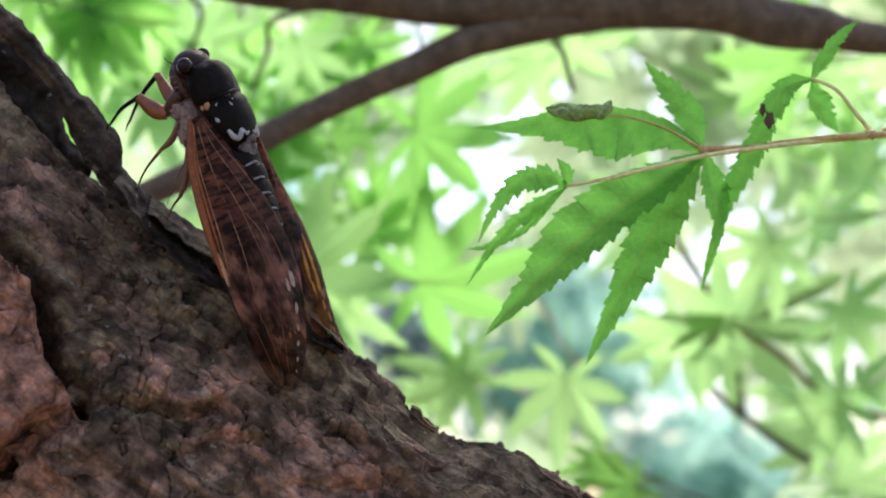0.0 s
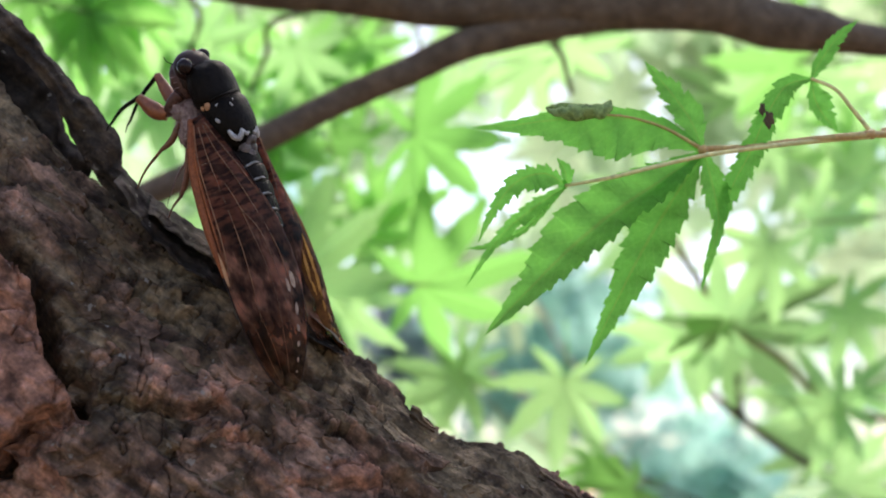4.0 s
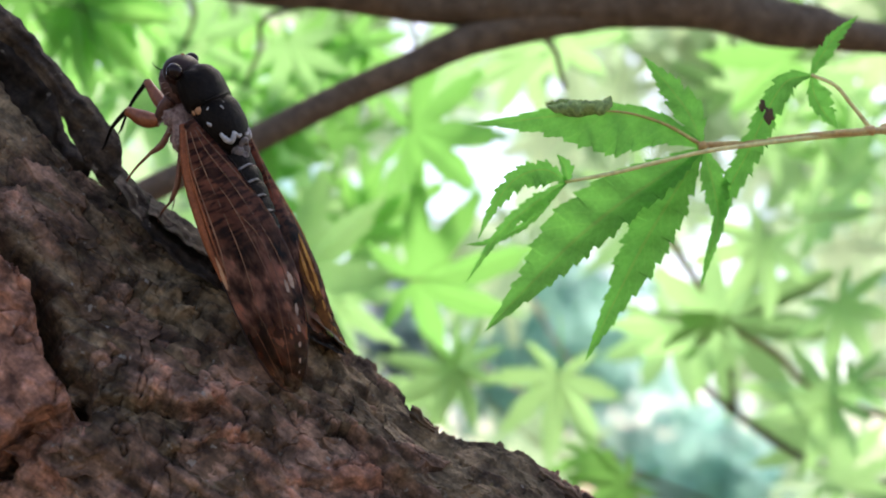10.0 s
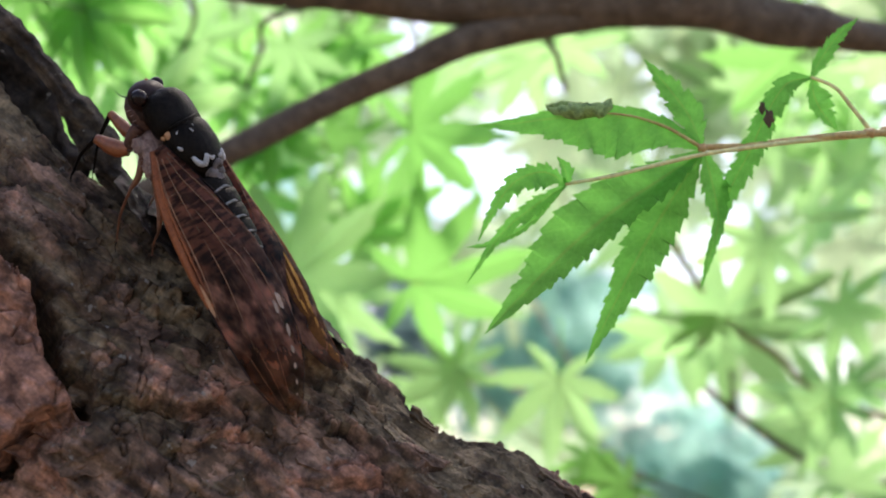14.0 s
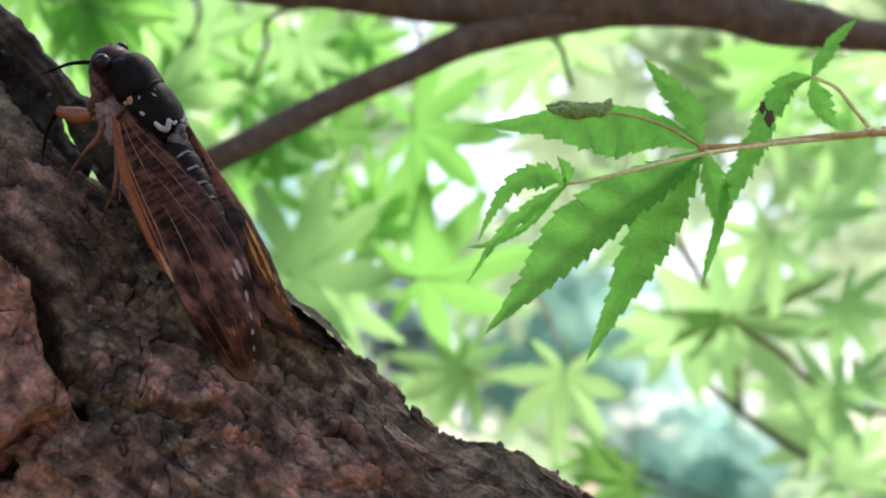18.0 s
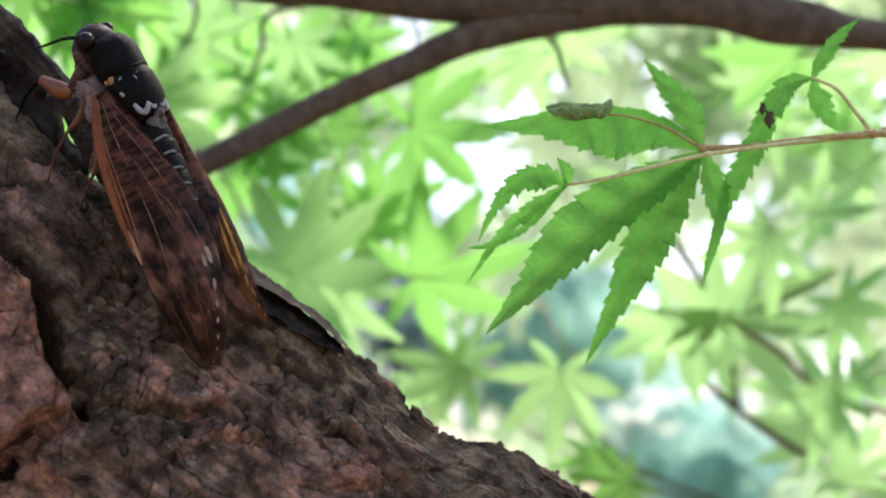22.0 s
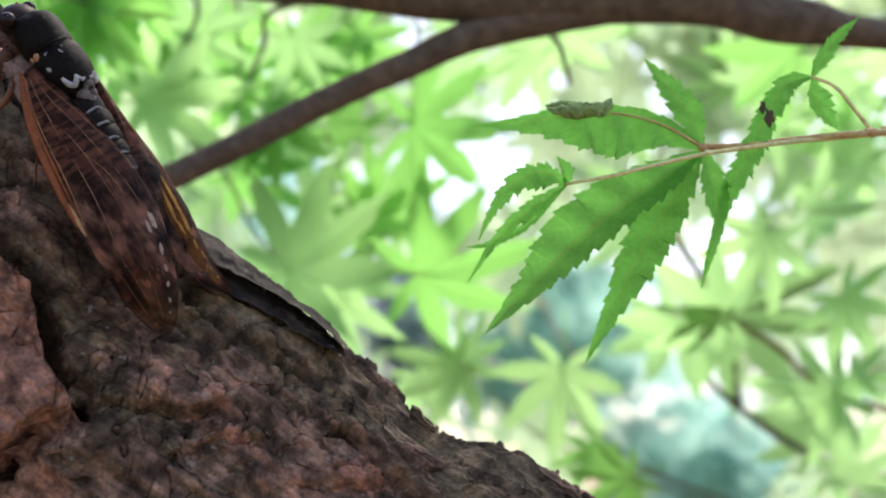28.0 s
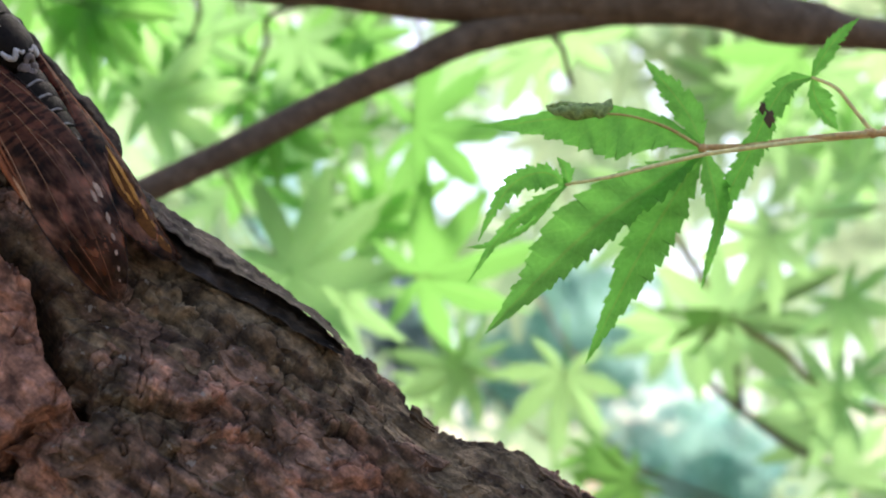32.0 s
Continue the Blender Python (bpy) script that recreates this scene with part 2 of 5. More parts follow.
def wing_material(name):
    """Tea-brown wing: dark clouds on a lighter ground, a net of small cells, and a little light through it."""
    m, tree, bsdf = shader(name)
    cloud = blend(tree, "MIX", 0.52, grain(tree, 170, 2, 0.5), grain(tree, 420, 3, 0.6, (1, 1, 0.45)))
    ground = ramp(tree, cloud, [(0.42, (0.011, 0.006, 0.0045)), (0.475, (0.055, 0.024, 0.015)), (0.53, (0.11, 0.06, 0.042)), (0.6, (0.27, 0.17, 0.125))])
    cell = node(tree, "ShaderNodeTexVoronoi", Scale=520.0)
    co = tree.nodes.new("ShaderNodeTexCoord")
    tree.links.new(co.outputs["Object"], cell.inputs["Vector"])
    # the inner cells are plainer, barred across
    place = tree.nodes.new("ShaderNodeSeparateXYZ")
    tree.links.new(co.outputs["Object"], place.inputs[0])
    inner = tree.nodes.new("ShaderNodeMapRange")
    for slot, value in ((1, -0.021), (2, -0.013), (3, 0.0), (4, 0.85)):
        inner.inputs[slot].default_value = value
    tree.links.new(place.outputs[2], inner.inputs[0])
    bars = ramp(tree, grain(tree, 700, 2, 0.5, (0.5, 0.5, 1.6)), [(0.42, (0.055, 0.02, 0.012)), (0.56, (0.21, 0.085, 0.052))])
    ground = blend(tree, "MIX", inner.outputs[0], ground, bars)
    c = blend(tree, "MULTIPLY", 0.7, ground, ramp(tree, cell.outputs["Distance"], [(0.15, (1.35, 1.3, 1.25)), (0.75, (0.6, 0.55, 0.55))]))
    tree.links.new(c, bsdf.inputs["Base Color"])
    bsdf.inputs["Roughness"].default_value = 0.5
    bsdf.inputs["Specular IOR Level"].default_value = 0.2
    bump(tree, bsdf, cell.outputs["Distance"], 0.3, 0.0002)
    shine = tree.nodes.new("ShaderNodeBsdfTranslucent")
    tree.links.new(blend(tree, "MULTIPLY", 1.0, c, (3.2, 1.7, 0.75)), shine.inputs[0])
    mix = tree.nodes.new("ShaderNodeMixShader")
    mix.inputs[0].default_value = 0.55
    tree.links.new(bsdf.outputs[0], mix.inputs[1])
    tree.links.new(shine.outputs[0], mix.inputs[2])
    # the outer cells are clearer
    along = tree.nodes.new("ShaderNodeSeparateXYZ")
    tree.links.new(co.outputs["Object"], along.inputs[0])
    clear = tree.nodes.new("ShaderNodeMapRange")
    for slot, value in ((1, -0.03), (2, -0.043), (3, 0.0), (4, 0.82)):
        clear.inputs[slot].default_value = value
    tree.links.new(along.outputs[2], clear.inputs[0])
    glass = tree.nodes.new("ShaderNodeBsdfTransparent")
    glass.inputs[0].default_value = (0.95, 0.88, 0.82, 1)
    outer = tree.nodes.new("ShaderNodeMixShader")
    tree.links.new(clear.outputs[0], outer.inputs[0])
    tree.links.new(mix.outputs[0], outer.inputs[1])
    tree.links.new(glass.outputs[0], outer.inputs[2])
    tree.links.new(outer.outputs[0], tree.nodes["Material Output"].inputs[0])
    return m


WING = wing_material("wing_membrane")
SOIL = mottled("leaf_litter_soil", [(0.06, 0.045, 0.03), (0.16, 0.12, 0.08), (0.1, 0.12, 0.05)], 6, 0.95, fine=9, relief=0.6, depth=0.01)
# the pale blue-green carries the haze over the distant crowns
FAR_HAZE = leaf_material("haze_tinted_foliage", (0.26, 0.46, 0.44), (0.36, 0.6, 0.58), (0.62, 0.92, 0.88), 0.72, veins=False)
# dark copy of the crowns' leaf: shade seen in the gaps, put into colour
FAR_SHADE = leaf_material("shade_tinted_foliage", (0.06, 0.08, 0.1), (0.1, 0.14, 0.16), (0.2, 0.3, 0.34), 0.5, veins=False)


# ---- tools for shapes ----
def at(x, z, y=0.0):
    """The place y metres behind the perch that lies over (x, z) millimetres of the perch's plane, seen from the eye."""
    k = (D + y) / D * MM
    return Vector((x * k, y, z * k))


def mesh_of(name, verts, faces, material, smooth=True, uv=None, plate=None):
    me = bpy.data.meshes.new(name)
    me.from_pydata([tuple(v) for v in verts] if not isinstance(verts, np.ndarray) else verts.tolist(), [], faces if isinstance(faces, list) else faces.tolist())
    me.materials.append(material)
    if smooth:
        me.polygons.foreach_set("use_smooth", np.ones(len(me.polygons), bool))
    if uv is not None:
        layer = me.uv_layers.new(name="lobe")
        loop = np.empty(len(me.loops), np.int32)
        me.loops.foreach_get("vertex_index", loop)
        layer.data.foreach_set("uv", np.asarray(uv, np.float32)[loop].ravel())
    if plate is not None:
        me.attributes.new("plate", "FLOAT", "POINT").data.foreach_set("value", np.asarray(plate, np.float32))
    me.update()
    return me


def part(name, me, parent, label="", place=None):
    ob = new(name, me)
    ob.parent = parent
    if place is not None:
        ob.matrix_basis = place
    return tagged(ob, label)


def thing(name, label, category, group="", kind="", place=None, data=None):
    ob = new(name, data)
    ob.matrix_basis = TILT if place is None else place
    return tagged(ob, label, category, group, kind)


def spline(points, count):
    """A smooth line through the points (rows of any width), at count even steps of the parameter."""
    p = np.array(points, float)
    p = np.vstack([2 * p[0] - p[1], p, 2 * p[-1] - p[-2]])
    t = np.linspace(0, len(points) - 1, count)
    i = np.minimum(t.astype(int), len(points) - 2)
    f = (t - i)[:, None]
    a, b, c, d = p[i], p[i + 1], p[i + 2], p[i + 3]
    return 0.5 * (2 * b + (c - a) * f + (2 * a - 5 * b + 4 * c - d) * f ** 2 + (3 * b - a - 3 * c + d) * f ** 3)


def grid_faces(rows, cols, wrap=False):
    i, j = np.meshgrid(np.arange(rows - 1), np.arange(cols if wrap else cols - 1), indexing="ij")
    k = (j + 1) % cols
    return np.stack([i * cols + j, i * cols + k, (i + 1) * cols + k, (i + 1) * cols + j], -1).reshape(-1, 4)


def hashed(i, j, k, seed=0):
    n = (i * 374761393 + j * 668265263 + k * 1274126177 + seed * 362437) & 0xFFFFFFFF
    n = ((n ^ (n >> 13)) * 1103515245) & 0xFFFFFFFF
    n = ((n ^ (n >> 15)) * 2246822519) & 0xFFFFFFFF
    return ((n ^ (n >> 16)) & 0xFFFF) / 65535.0


def value_noise(p, seed=0):
    """Smooth noise from -1 to 1 at points p (n, 3)."""
    i = np.floor(p).astype(np.int64)
    f = p - i
    f = f * f * (3 - 2 * f)
    total = 0
    for a in (0, 1):
        for b in (0, 1):
            for c in (0, 1):
                w = (f[:, 0] if a else 1 - f[:, 0]) * (f[:, 1] if b else 1 - f[:, 1]) * (f[:, 2] if c else 1 - f[:, 2])
                total = total + w * hashed(i[:, 0] + a, i[:, 1] + b, i[:, 2] + c, seed)
    return total * 2 - 1


def fractal(p, octaves=4, seed=0):
    return sum(value_noise(p * 2 ** o, seed + o) * 0.5 ** o for o in range(octaves))


def cells(p, seed=0):
    """Scattered points in the plane: distances to the nearest and the second nearest, the nearest one's number from 0 to 1, and a tilt of its own."""
    i = np.floor(p).astype(np.int64)
    best, second, tag, tilt = np.full(len(p), 9.0), np.full(len(p), 9.0), np.zeros(len(p)), np.zeros(len(p))
    for a in (-1, 0, 1):
        for b in (-1, 0, 1):
            u, v = i[:, 0] + a, i[:, 1] + b
            dx, dy = p[:, 0] - u - hashed(u, v, v * 0 + 7, seed), p[:, 1] - v - hashed(u, v, v * 0 + 31, seed)
            d = np.hypot(dx, dy)
            near = d < best
            second = np.where(near, best, np.minimum(second, d))
            tag = np.where(near, hashed(u, v, v * 0 + 77, seed), tag)
            tilt = np.where(near, dx * (hashed(u, v, v * 0 + 5, seed) - 0.5) + dy * (hashed(u, v, v * 0 + 13, seed) - 0.5), tilt)
            best = np.where(near, d, best)
    return best, second, tag, tilt


def tube(points, radii, sides=8, steps=0, rough=0.0, seed=0, cap=True):
    """Vertices and faces of a round rod along a smooth line."""
    line = spline([(*p, r) for p, r in zip(points, radii)], steps or len(points) * 4)
    p, r = line[:, :3], line[:, 3]
    d = np.gradient(p, axis=0)
    d /= np.linalg.norm(d, axis=1)[:, None]
    side = np.cross(d, (0.31, 0.83, 0.46))
    side /= np.linalg.norm(side, axis=1)[:, None]
    up = np.cross(d, side)
    a = np.linspace(0, 2 * np.pi, sides, endpoint=False)
    ring = p[:, None] + r[:, None, None] * (np.cos(a)[None, :, None] * side[:, None] + np.sin(a)[None, :, None] * up[:, None])
    v = ring.reshape(-1, 3)
    if rough:
        c = np.repeat(p, sides, axis=0)
        v = c + (v - c) * (1 + rough * fractal(v / (np.mean(r) * 1.3), 4, seed))[:, None]
    f = grid_faces(len(p), sides, True).tolist()
    if cap:
        f += [list(range(sides))[::-1], [(len(p) - 1) * sides + k for k in range(sides)]]
    return v, f


def ball(centre, radii, rings=16, sides=24, shape=None):
    """Vertices and faces of a rounded body; shape(direction) scales it."""
    a, b = np.linspace(0, np.pi, rings), np.linspace(0, 2 * np.pi, sides, endpoint=False)
    a, b = np.meshgrid(a, b, indexing="ij")
    d = np.stack([np.sin(a) * np.cos(b), np.sin(a) * np.sin(b), np.cos(a)], -1).reshape(-1, 3)
    k = np.array([shape(v) for v in d])[:, None] if shape else 1.0
    return np.array(centre) + d * np.array(radii) * k, grid_faces(rings, sides, True).tolist()


def joined(pieces):
    verts, faces, n = [], [], 0
    for v, f in pieces:
        verts.append(np.asarray(v))
        faces += [[k + n for k in q] for q in f]
        n += len(v)
    return np.vstack(verts), faces


# ---- the leaning trunk ----
RIM = [(-430, 520), (-250, 230), (-150, 105), (-100, 56), (-84, 39.5), (-73, 25), (-64, 14.4), (-55.5, 7.5), (-48.4, 2), (-42, -0.6), (-36, -2.6), (-26.8, -8.8), (-17.2, -17.2), (-12.4, -20.2),
       (-5, -27.8), (1.6, -32.2), (8.4, -33.3), (17.6, -39.9), (25.6, -44.6), (38, -51), (62, -63), (110, -92), (200, -150), (290, -330), (330, -800), (345, -1600)]
GIRTH, DEPTH = 55.0, 30.0


def even_line(points, step=1.0):
    """The smooth line through the points at even steps of its length."""
    p = spline(points, 6000)
    run = np.concatenate([[0], np.cumsum(np.linalg.norm(np.diff(p, axis=0), axis=1))])
    at_run = np.arange(0, run[-1], step)
    return np.stack([np.interp(at_run, run, p[:, k]) for k in (0, 1)], -1)


def softened(p, reach):
    """The line with its small bends taken out."""
    k = np.exp(-0.5 * (np.arange(-3 * reach, 3 * reach + 1) / reach) ** 2)
    k /= k.sum()
    wide = np.vstack([p[0] + (p[0] - p[1]) * np.arange(3 * reach, 0, -1)[:, None], p, p[-1] + (p[-1] - p[-2]) * np.arange(1, 3 * reach + 1)[:, None]])
    return np.stack([np.convolve(wide[:, j], k, "valid") for j in (0, 1)], -1)


RIM_LINE = even_line(RIM)
CORE_LINE = softened(RIM_LINE, 22)
CORE_WAY = np.gradient(softened(RIM_LINE, 30), axis=0)
CORE_WAY /= np.linalg.norm(CORE_WAY, axis=1)[:, None]
CORE_OUT = np.stack([-CORE_WAY[:, 1], CORE_WAY[:, 0]], -1)


def trunk_frame(s, turn, lift=0.0):
    """A point of the trunk's skin: s mm along it, turn round it (0 at the rim, 90 facing the eye), lift in mm."""
    k = np.clip(np.asarray(s, float), 0, len(RIM_LINE) - 1.001)
    i = k.astype(int)
    f = (k - i)[:, None]
    core, rim, n = (q[i] * (1 - f) + q[i + 1] * f for q in (CORE_LINE, RIM_LINE, CORE_OUT))
    a = np.radians(turn)
    off = ((rim - core) * n).sum(1) * np.clip(np.cos(a), 0, 1) ** 3
    girth, depth = GIRTH + lift + off, DEPTH + lift
    q = core + n * (np.cos(a) * girth - GIRTH)[:, None]
    return np.stack([q[:, 0], -np.sin(a) * depth, q[:, 1]], -1)


def line_distance(q, points):
    """Distance of plane points q to a broken line, and on which side of it they lie."""
    best, side = np.full(len(q), 1e9), np.zeros(len(q))
    for a, b in zip(points, points[1:]):
        a, b = np.array(a), np.array(b)
        d = b - a
        t = np.clip(((q - a) @ d) / (d @ d), 0, 1)
        e = q - a - t[:, None] * d
        h = np.hypot(e[:, 0], e[:, 1])
        side = np.where(h < best, np.sign(d[0] * e[:, 1] - d[1] * e[:, 0]), side)
        best = np.minimum(best, h)
    return best, side


def smooth_step(a, b, v):
    t = np.clip((v - a) / (b - a), 0, 1)
    return t * t * (3 - 2 * t)


def flat_to_space(flat, grainy):
    return np.stack([flat[:, 0] / grainy[0], flat[:, 1] / grainy[1], flat[:, 0] * 0 + 3.3], -1)


def bark_relief(p, s_mm, arc):
    """Lift of the bark in mm and its plate value (grey and weathered, dark, tan, fresh red), from the place and the way along and round the trunk."""
    flat = np.stack([s_mm, arc], -1)
    warp = np.stack([fractal(p / 14, 4, 5), fractal(p / 14, 4, 9)], -1)
    f1, f2, tag, lean = cells(flat / np.array([24.0, 13.0]) + warp * 0.9, 3)
    g1, g2, tag2, lean2 = cells(flat / np.array([6.5, 4.6]) + warp * 1.5, 11)
    k1, k2, tag3, lean3 = cells(flat / np.array([2.6, 1.7]) + warp * 2.6, 17)
    gap, small, tiny = f2 - f1, g2 - g1, k2 - k1
    seen = np.stack([p[:, 0], p[:, 2]], -1) * (D / (D + p[:, 1] * MM))[:, None]
    wander = np.stack([fractal(p / 3.0, 3, 61), fractal(p / 3.0, 3, 67)], -1)
    seen_w = seen + 1.1 * wander

    def near(points, reach, ragged=1.0):
        return smooth_step(reach, 0.15 * reach, line_distance(seen + ragged * wander, points)[0])

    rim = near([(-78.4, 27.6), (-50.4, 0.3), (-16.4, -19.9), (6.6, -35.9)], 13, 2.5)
    lift = 2.2 * fractal(p / 28, 3, 21)
    lift += 1.2 * (tag - 0.5) + 1.5 * lean - 1.2 * (1 - smooth_step(0.0, 0.07, gap)) * (tag > 0.6)
    layers = 2.4 * fractal(flat_to_space(flat, (22, 10)), 3, 25) + 0.12 * fractal(p / 1.6, 3, 29)
    lift += 0.9 * (np.floor(layers) + smooth_step(0.72, 0.9, layers - np.floor(layers)))
    lift += 0.28 * (tag2 - 0.5) * smooth_step(0.0, 0.14, small) + 0.45 * lean2 - 0.7 * (1 - smooth_step(0.0, 0.09, small)) * (tag2 > 0.72)
    lift += 0.16 * (tag3 - 0.5) * smooth_step(0.0, 0.15, tiny) + 0.2 * lean3 - 0.05 * (1 - smooth_step(0.0, 0.1, tiny))
    # fibres that run up the trunk, coarsest on the weathered rim
    fibre = fractal(flat_to_space(flat, (11, 1.2)), 5, 73)
    lift += (0.6 + 0.6 * rim) * fibre - 0.5 * rim * smooth_step(0.1, 0.0, np.abs(fractal(flat_to_space(flat, (26, 3.0)), 3, 79)))
    lift += 0.42 * fractal(p / 5.0, 4, 33) - 0.15 * np.abs(fractal(p / 2.4, 3, 41)) + 0.14 * fractal(p / 0.9, 3, 45)
    lift -= 1.3 * smooth_step(0.06, 0.0, np.abs(fractal(p / 9.0, 4, 51))) * smooth_step(0.0, 0.35, fractal(p / 20, 2, 57))
    # the deep crack round the thick fresh plate
    h, side = line_distance(seen_w, [(-80.4, 1.6), (-74.4, -2.9), (-71.8, -7.4), (-70.2, -13.9), (-69.6, -19.9), (-67.2, -22.7), (-64.4, -25.9), (-64.9, -29.4), (-69.4, -30.4), (-73.4, -31.9), (-76.9, -35.9), (-80.4, -38.9)])
    left = side < 0
    lift += np.where(left, 3.4, 0.0) * smooth_step(22, 1, h) - 9.0 * smooth_step(2.6, 1.1, h + np.where(left, 0.7, -0.5)) - np.where(left, 0.0, 2.2) * smooth_step(5, 1, h)
    # ledges: the plate above stands proud, the bark under its edge is set back
    for points, high in (([(-65.9, -25.9), (-59.4, -27.1), (-52.4, -26.7), (-46.4, -28.7), (-41.4, -28.1)], 2.0), ([(-18.4, -32.1), (-13.4, -33.4), (-9.4, -38.4), (-4.4, -42.7)], 2.2), ([(-45.4, -34.9), (-40.4, -33.9), (-34.4, -32.9)], 1.5), ([(-24.4, -40.9), (-17.4, -41.7), (-11.9, -40.9)], 1.3)):
        e, over = line_distance(seen + 0.8 * wander, points)
        lift += high * (np.where(over > 0, 0.6, -0.6) * smooth_step(5.5, 0.4, e)) - 1.0 * high * smooth_step(1.0, 0.2, e)
    for points, deep, wide in (([(-48.4, -2.9), (-43.4, -7.9), (-36.4, -14.9), (-30.4, -18.9), (-24.4, -21.4)], 2.4, 1.3), ([(-26.4, -19.9), (-18.4, -22.4), (-8.4, -28.4), (-0.4, -34.9)], 1.6, 0.9), ([(-17.4, -32.4), (-12.4, -35.9), (-9.4, -40.9), (-2.4, -44.9)], 2.2, 1.4), ([(-63.4, 8.1), (-54.4, -3.9), (-45.4, -11.9), (-35.4, -20.9)], 1.8, 1.0)):
        lift -= deep * near(points, wide, 0.8)
    plate = 0.12 + 0.2 * (tag - 0.5) + 0.24 * (tag2 - 0.5) + 0.24 * fibre + 0.2 * fractal(p / 8, 3, 99)
    plate += np.where(left, 0.62, 0.0) * smooth_step(24, 2, h)
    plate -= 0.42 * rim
    plate -= 0.3 * near([(-69.4, -3.9), (-64.4, -11.9), (-61.4, -20.9)], 11, 2.0)
    plate += 0.3 * near([(-55.4, -19.9), (-45.4, -20.9), (-40.4, -29.9)], 9, 2.5)
    plate += 0.34 * near([(-80.4, -41.9), (-70.4, -40.9)], 8, 3.0) + 0.36 * near([(-24, -39.2), (-13, -39.0)], 6, 2.0) - 0.14 * near([(-62.4, -34.9), (-36.4, -40.9)], 6, 2.5)
    plate += 0.06 * near([(-78.4, 17.1), (-69.4, 11.1), (-58.4, -0.9)], 14, 3.0)
    plate -= 0.1 * near([(-45.4, -13.9), (-30.4, -24.9), (-18.4, -34.9)], 5, 2.0)
    return lift, plate


def trunk():
    """The leaning trunk, closed round, thick with plates and furrows; fine where the insect climbs."""
    first, last = (int(np.argmin(np.hypot(*(RIM_LINE - q).T))) for q in ((-92, 58), (42, -58)))
    s = np.concatenate([np.linspace(0, first, 40)[:-1], np.linspace(first, last, 880), np.linspace(last, len(RIM_LINE) - 2, 90)[1:]])
    turn = np.concatenate([np.linspace(-40, 120, 430), np.linspace(120, 320, 60)[1:-1]])
    a, b = np.meshgrid(s, turn, indexing="ij")
    a, b = a.ravel(), b.ravel()
    base = trunk_frame(a, b)
    s_mm = a
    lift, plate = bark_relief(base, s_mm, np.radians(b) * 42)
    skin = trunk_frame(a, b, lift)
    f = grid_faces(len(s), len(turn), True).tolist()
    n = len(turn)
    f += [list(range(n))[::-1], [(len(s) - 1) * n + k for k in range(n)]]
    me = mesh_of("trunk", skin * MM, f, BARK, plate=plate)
    ob = thing("tree_trunk", "leaning maple trunk with flaking reddish-brown bark", "tree trunk", data=me)
    return ob


def bark_slab(name, outer, inner, y0, thick, seed, parent, label="", material=None, y1=None):
    """A loose plate of bark between two lines in the perch's plane, bent and ragged, of real thickness; it lies from y0 to y1 mm behind the perch."""
    rows, cols = 150, 18
    a, b = spline(outer, rows), spline(inner, rows)
    t = np.linspace(0, 1, cols)
    front = a[:, None] * (1 - t[None, :, None]) + b[:, None] * t[None, :, None]
    p = np.stack([front[..., 0], np.zeros(front.shape[:2]), front[..., 1]], -1).reshape(-1, 3)
    tt = np.tile(t, rows)
    lift = 0.7 * fractal(p / 9, 3, seed) + 0.55 * fractal(p / 2.6, 4, seed + 3) + 0.3 * np.sin(tt * 14 + 2 * fractal(p / 12, 2, seed + 5))
    edge = 0.32 * fractal(p / 2.5, 3, seed + 9)
    p[:, 0] += edge
    p[:, 2] += edge * 0.8
    f, k = p.copy(), p.copy()
    lie = y0 + ((y0 if y1 is None else y1) - y0) * tt
    f[:, 1] = lie - thick * np.sin(np.pi * (0.15 + 0.7 * tt)) - lift
    k[:, 1] = lie + 0.6 * thick + 0.4 * lift
    n = len(p)
    scale = (D + np.r_[f[:, 1], k[:, 1]] * MM) / D
    v = np.vstack([f, k])
    v[:, 0] *= scale
    v[:, 2] *= scale
    q = grid_faces(rows, cols)
    faces = q.tolist() + (q[:, ::-1] + n).tolist()
    rim = [i * cols for i in range(rows)] + [(rows - 1) * cols + j for j in range(1, cols)] + [i * cols + cols - 1 for i in range(rows - 2, -1, -1)] + list(range(cols - 2, 0, -1))
    faces += [[i, j, j + n, i + n] for i, j in zip(rim, rim[1:] + rim[:1])]
    plate = np.tile(-0.08 + 0.2 * fractal(p / 6, 2, seed), 2)
    return part(name, mesh_of(name, v * MM, faces, material or DARK_BARK, plate=plate), parent, label)


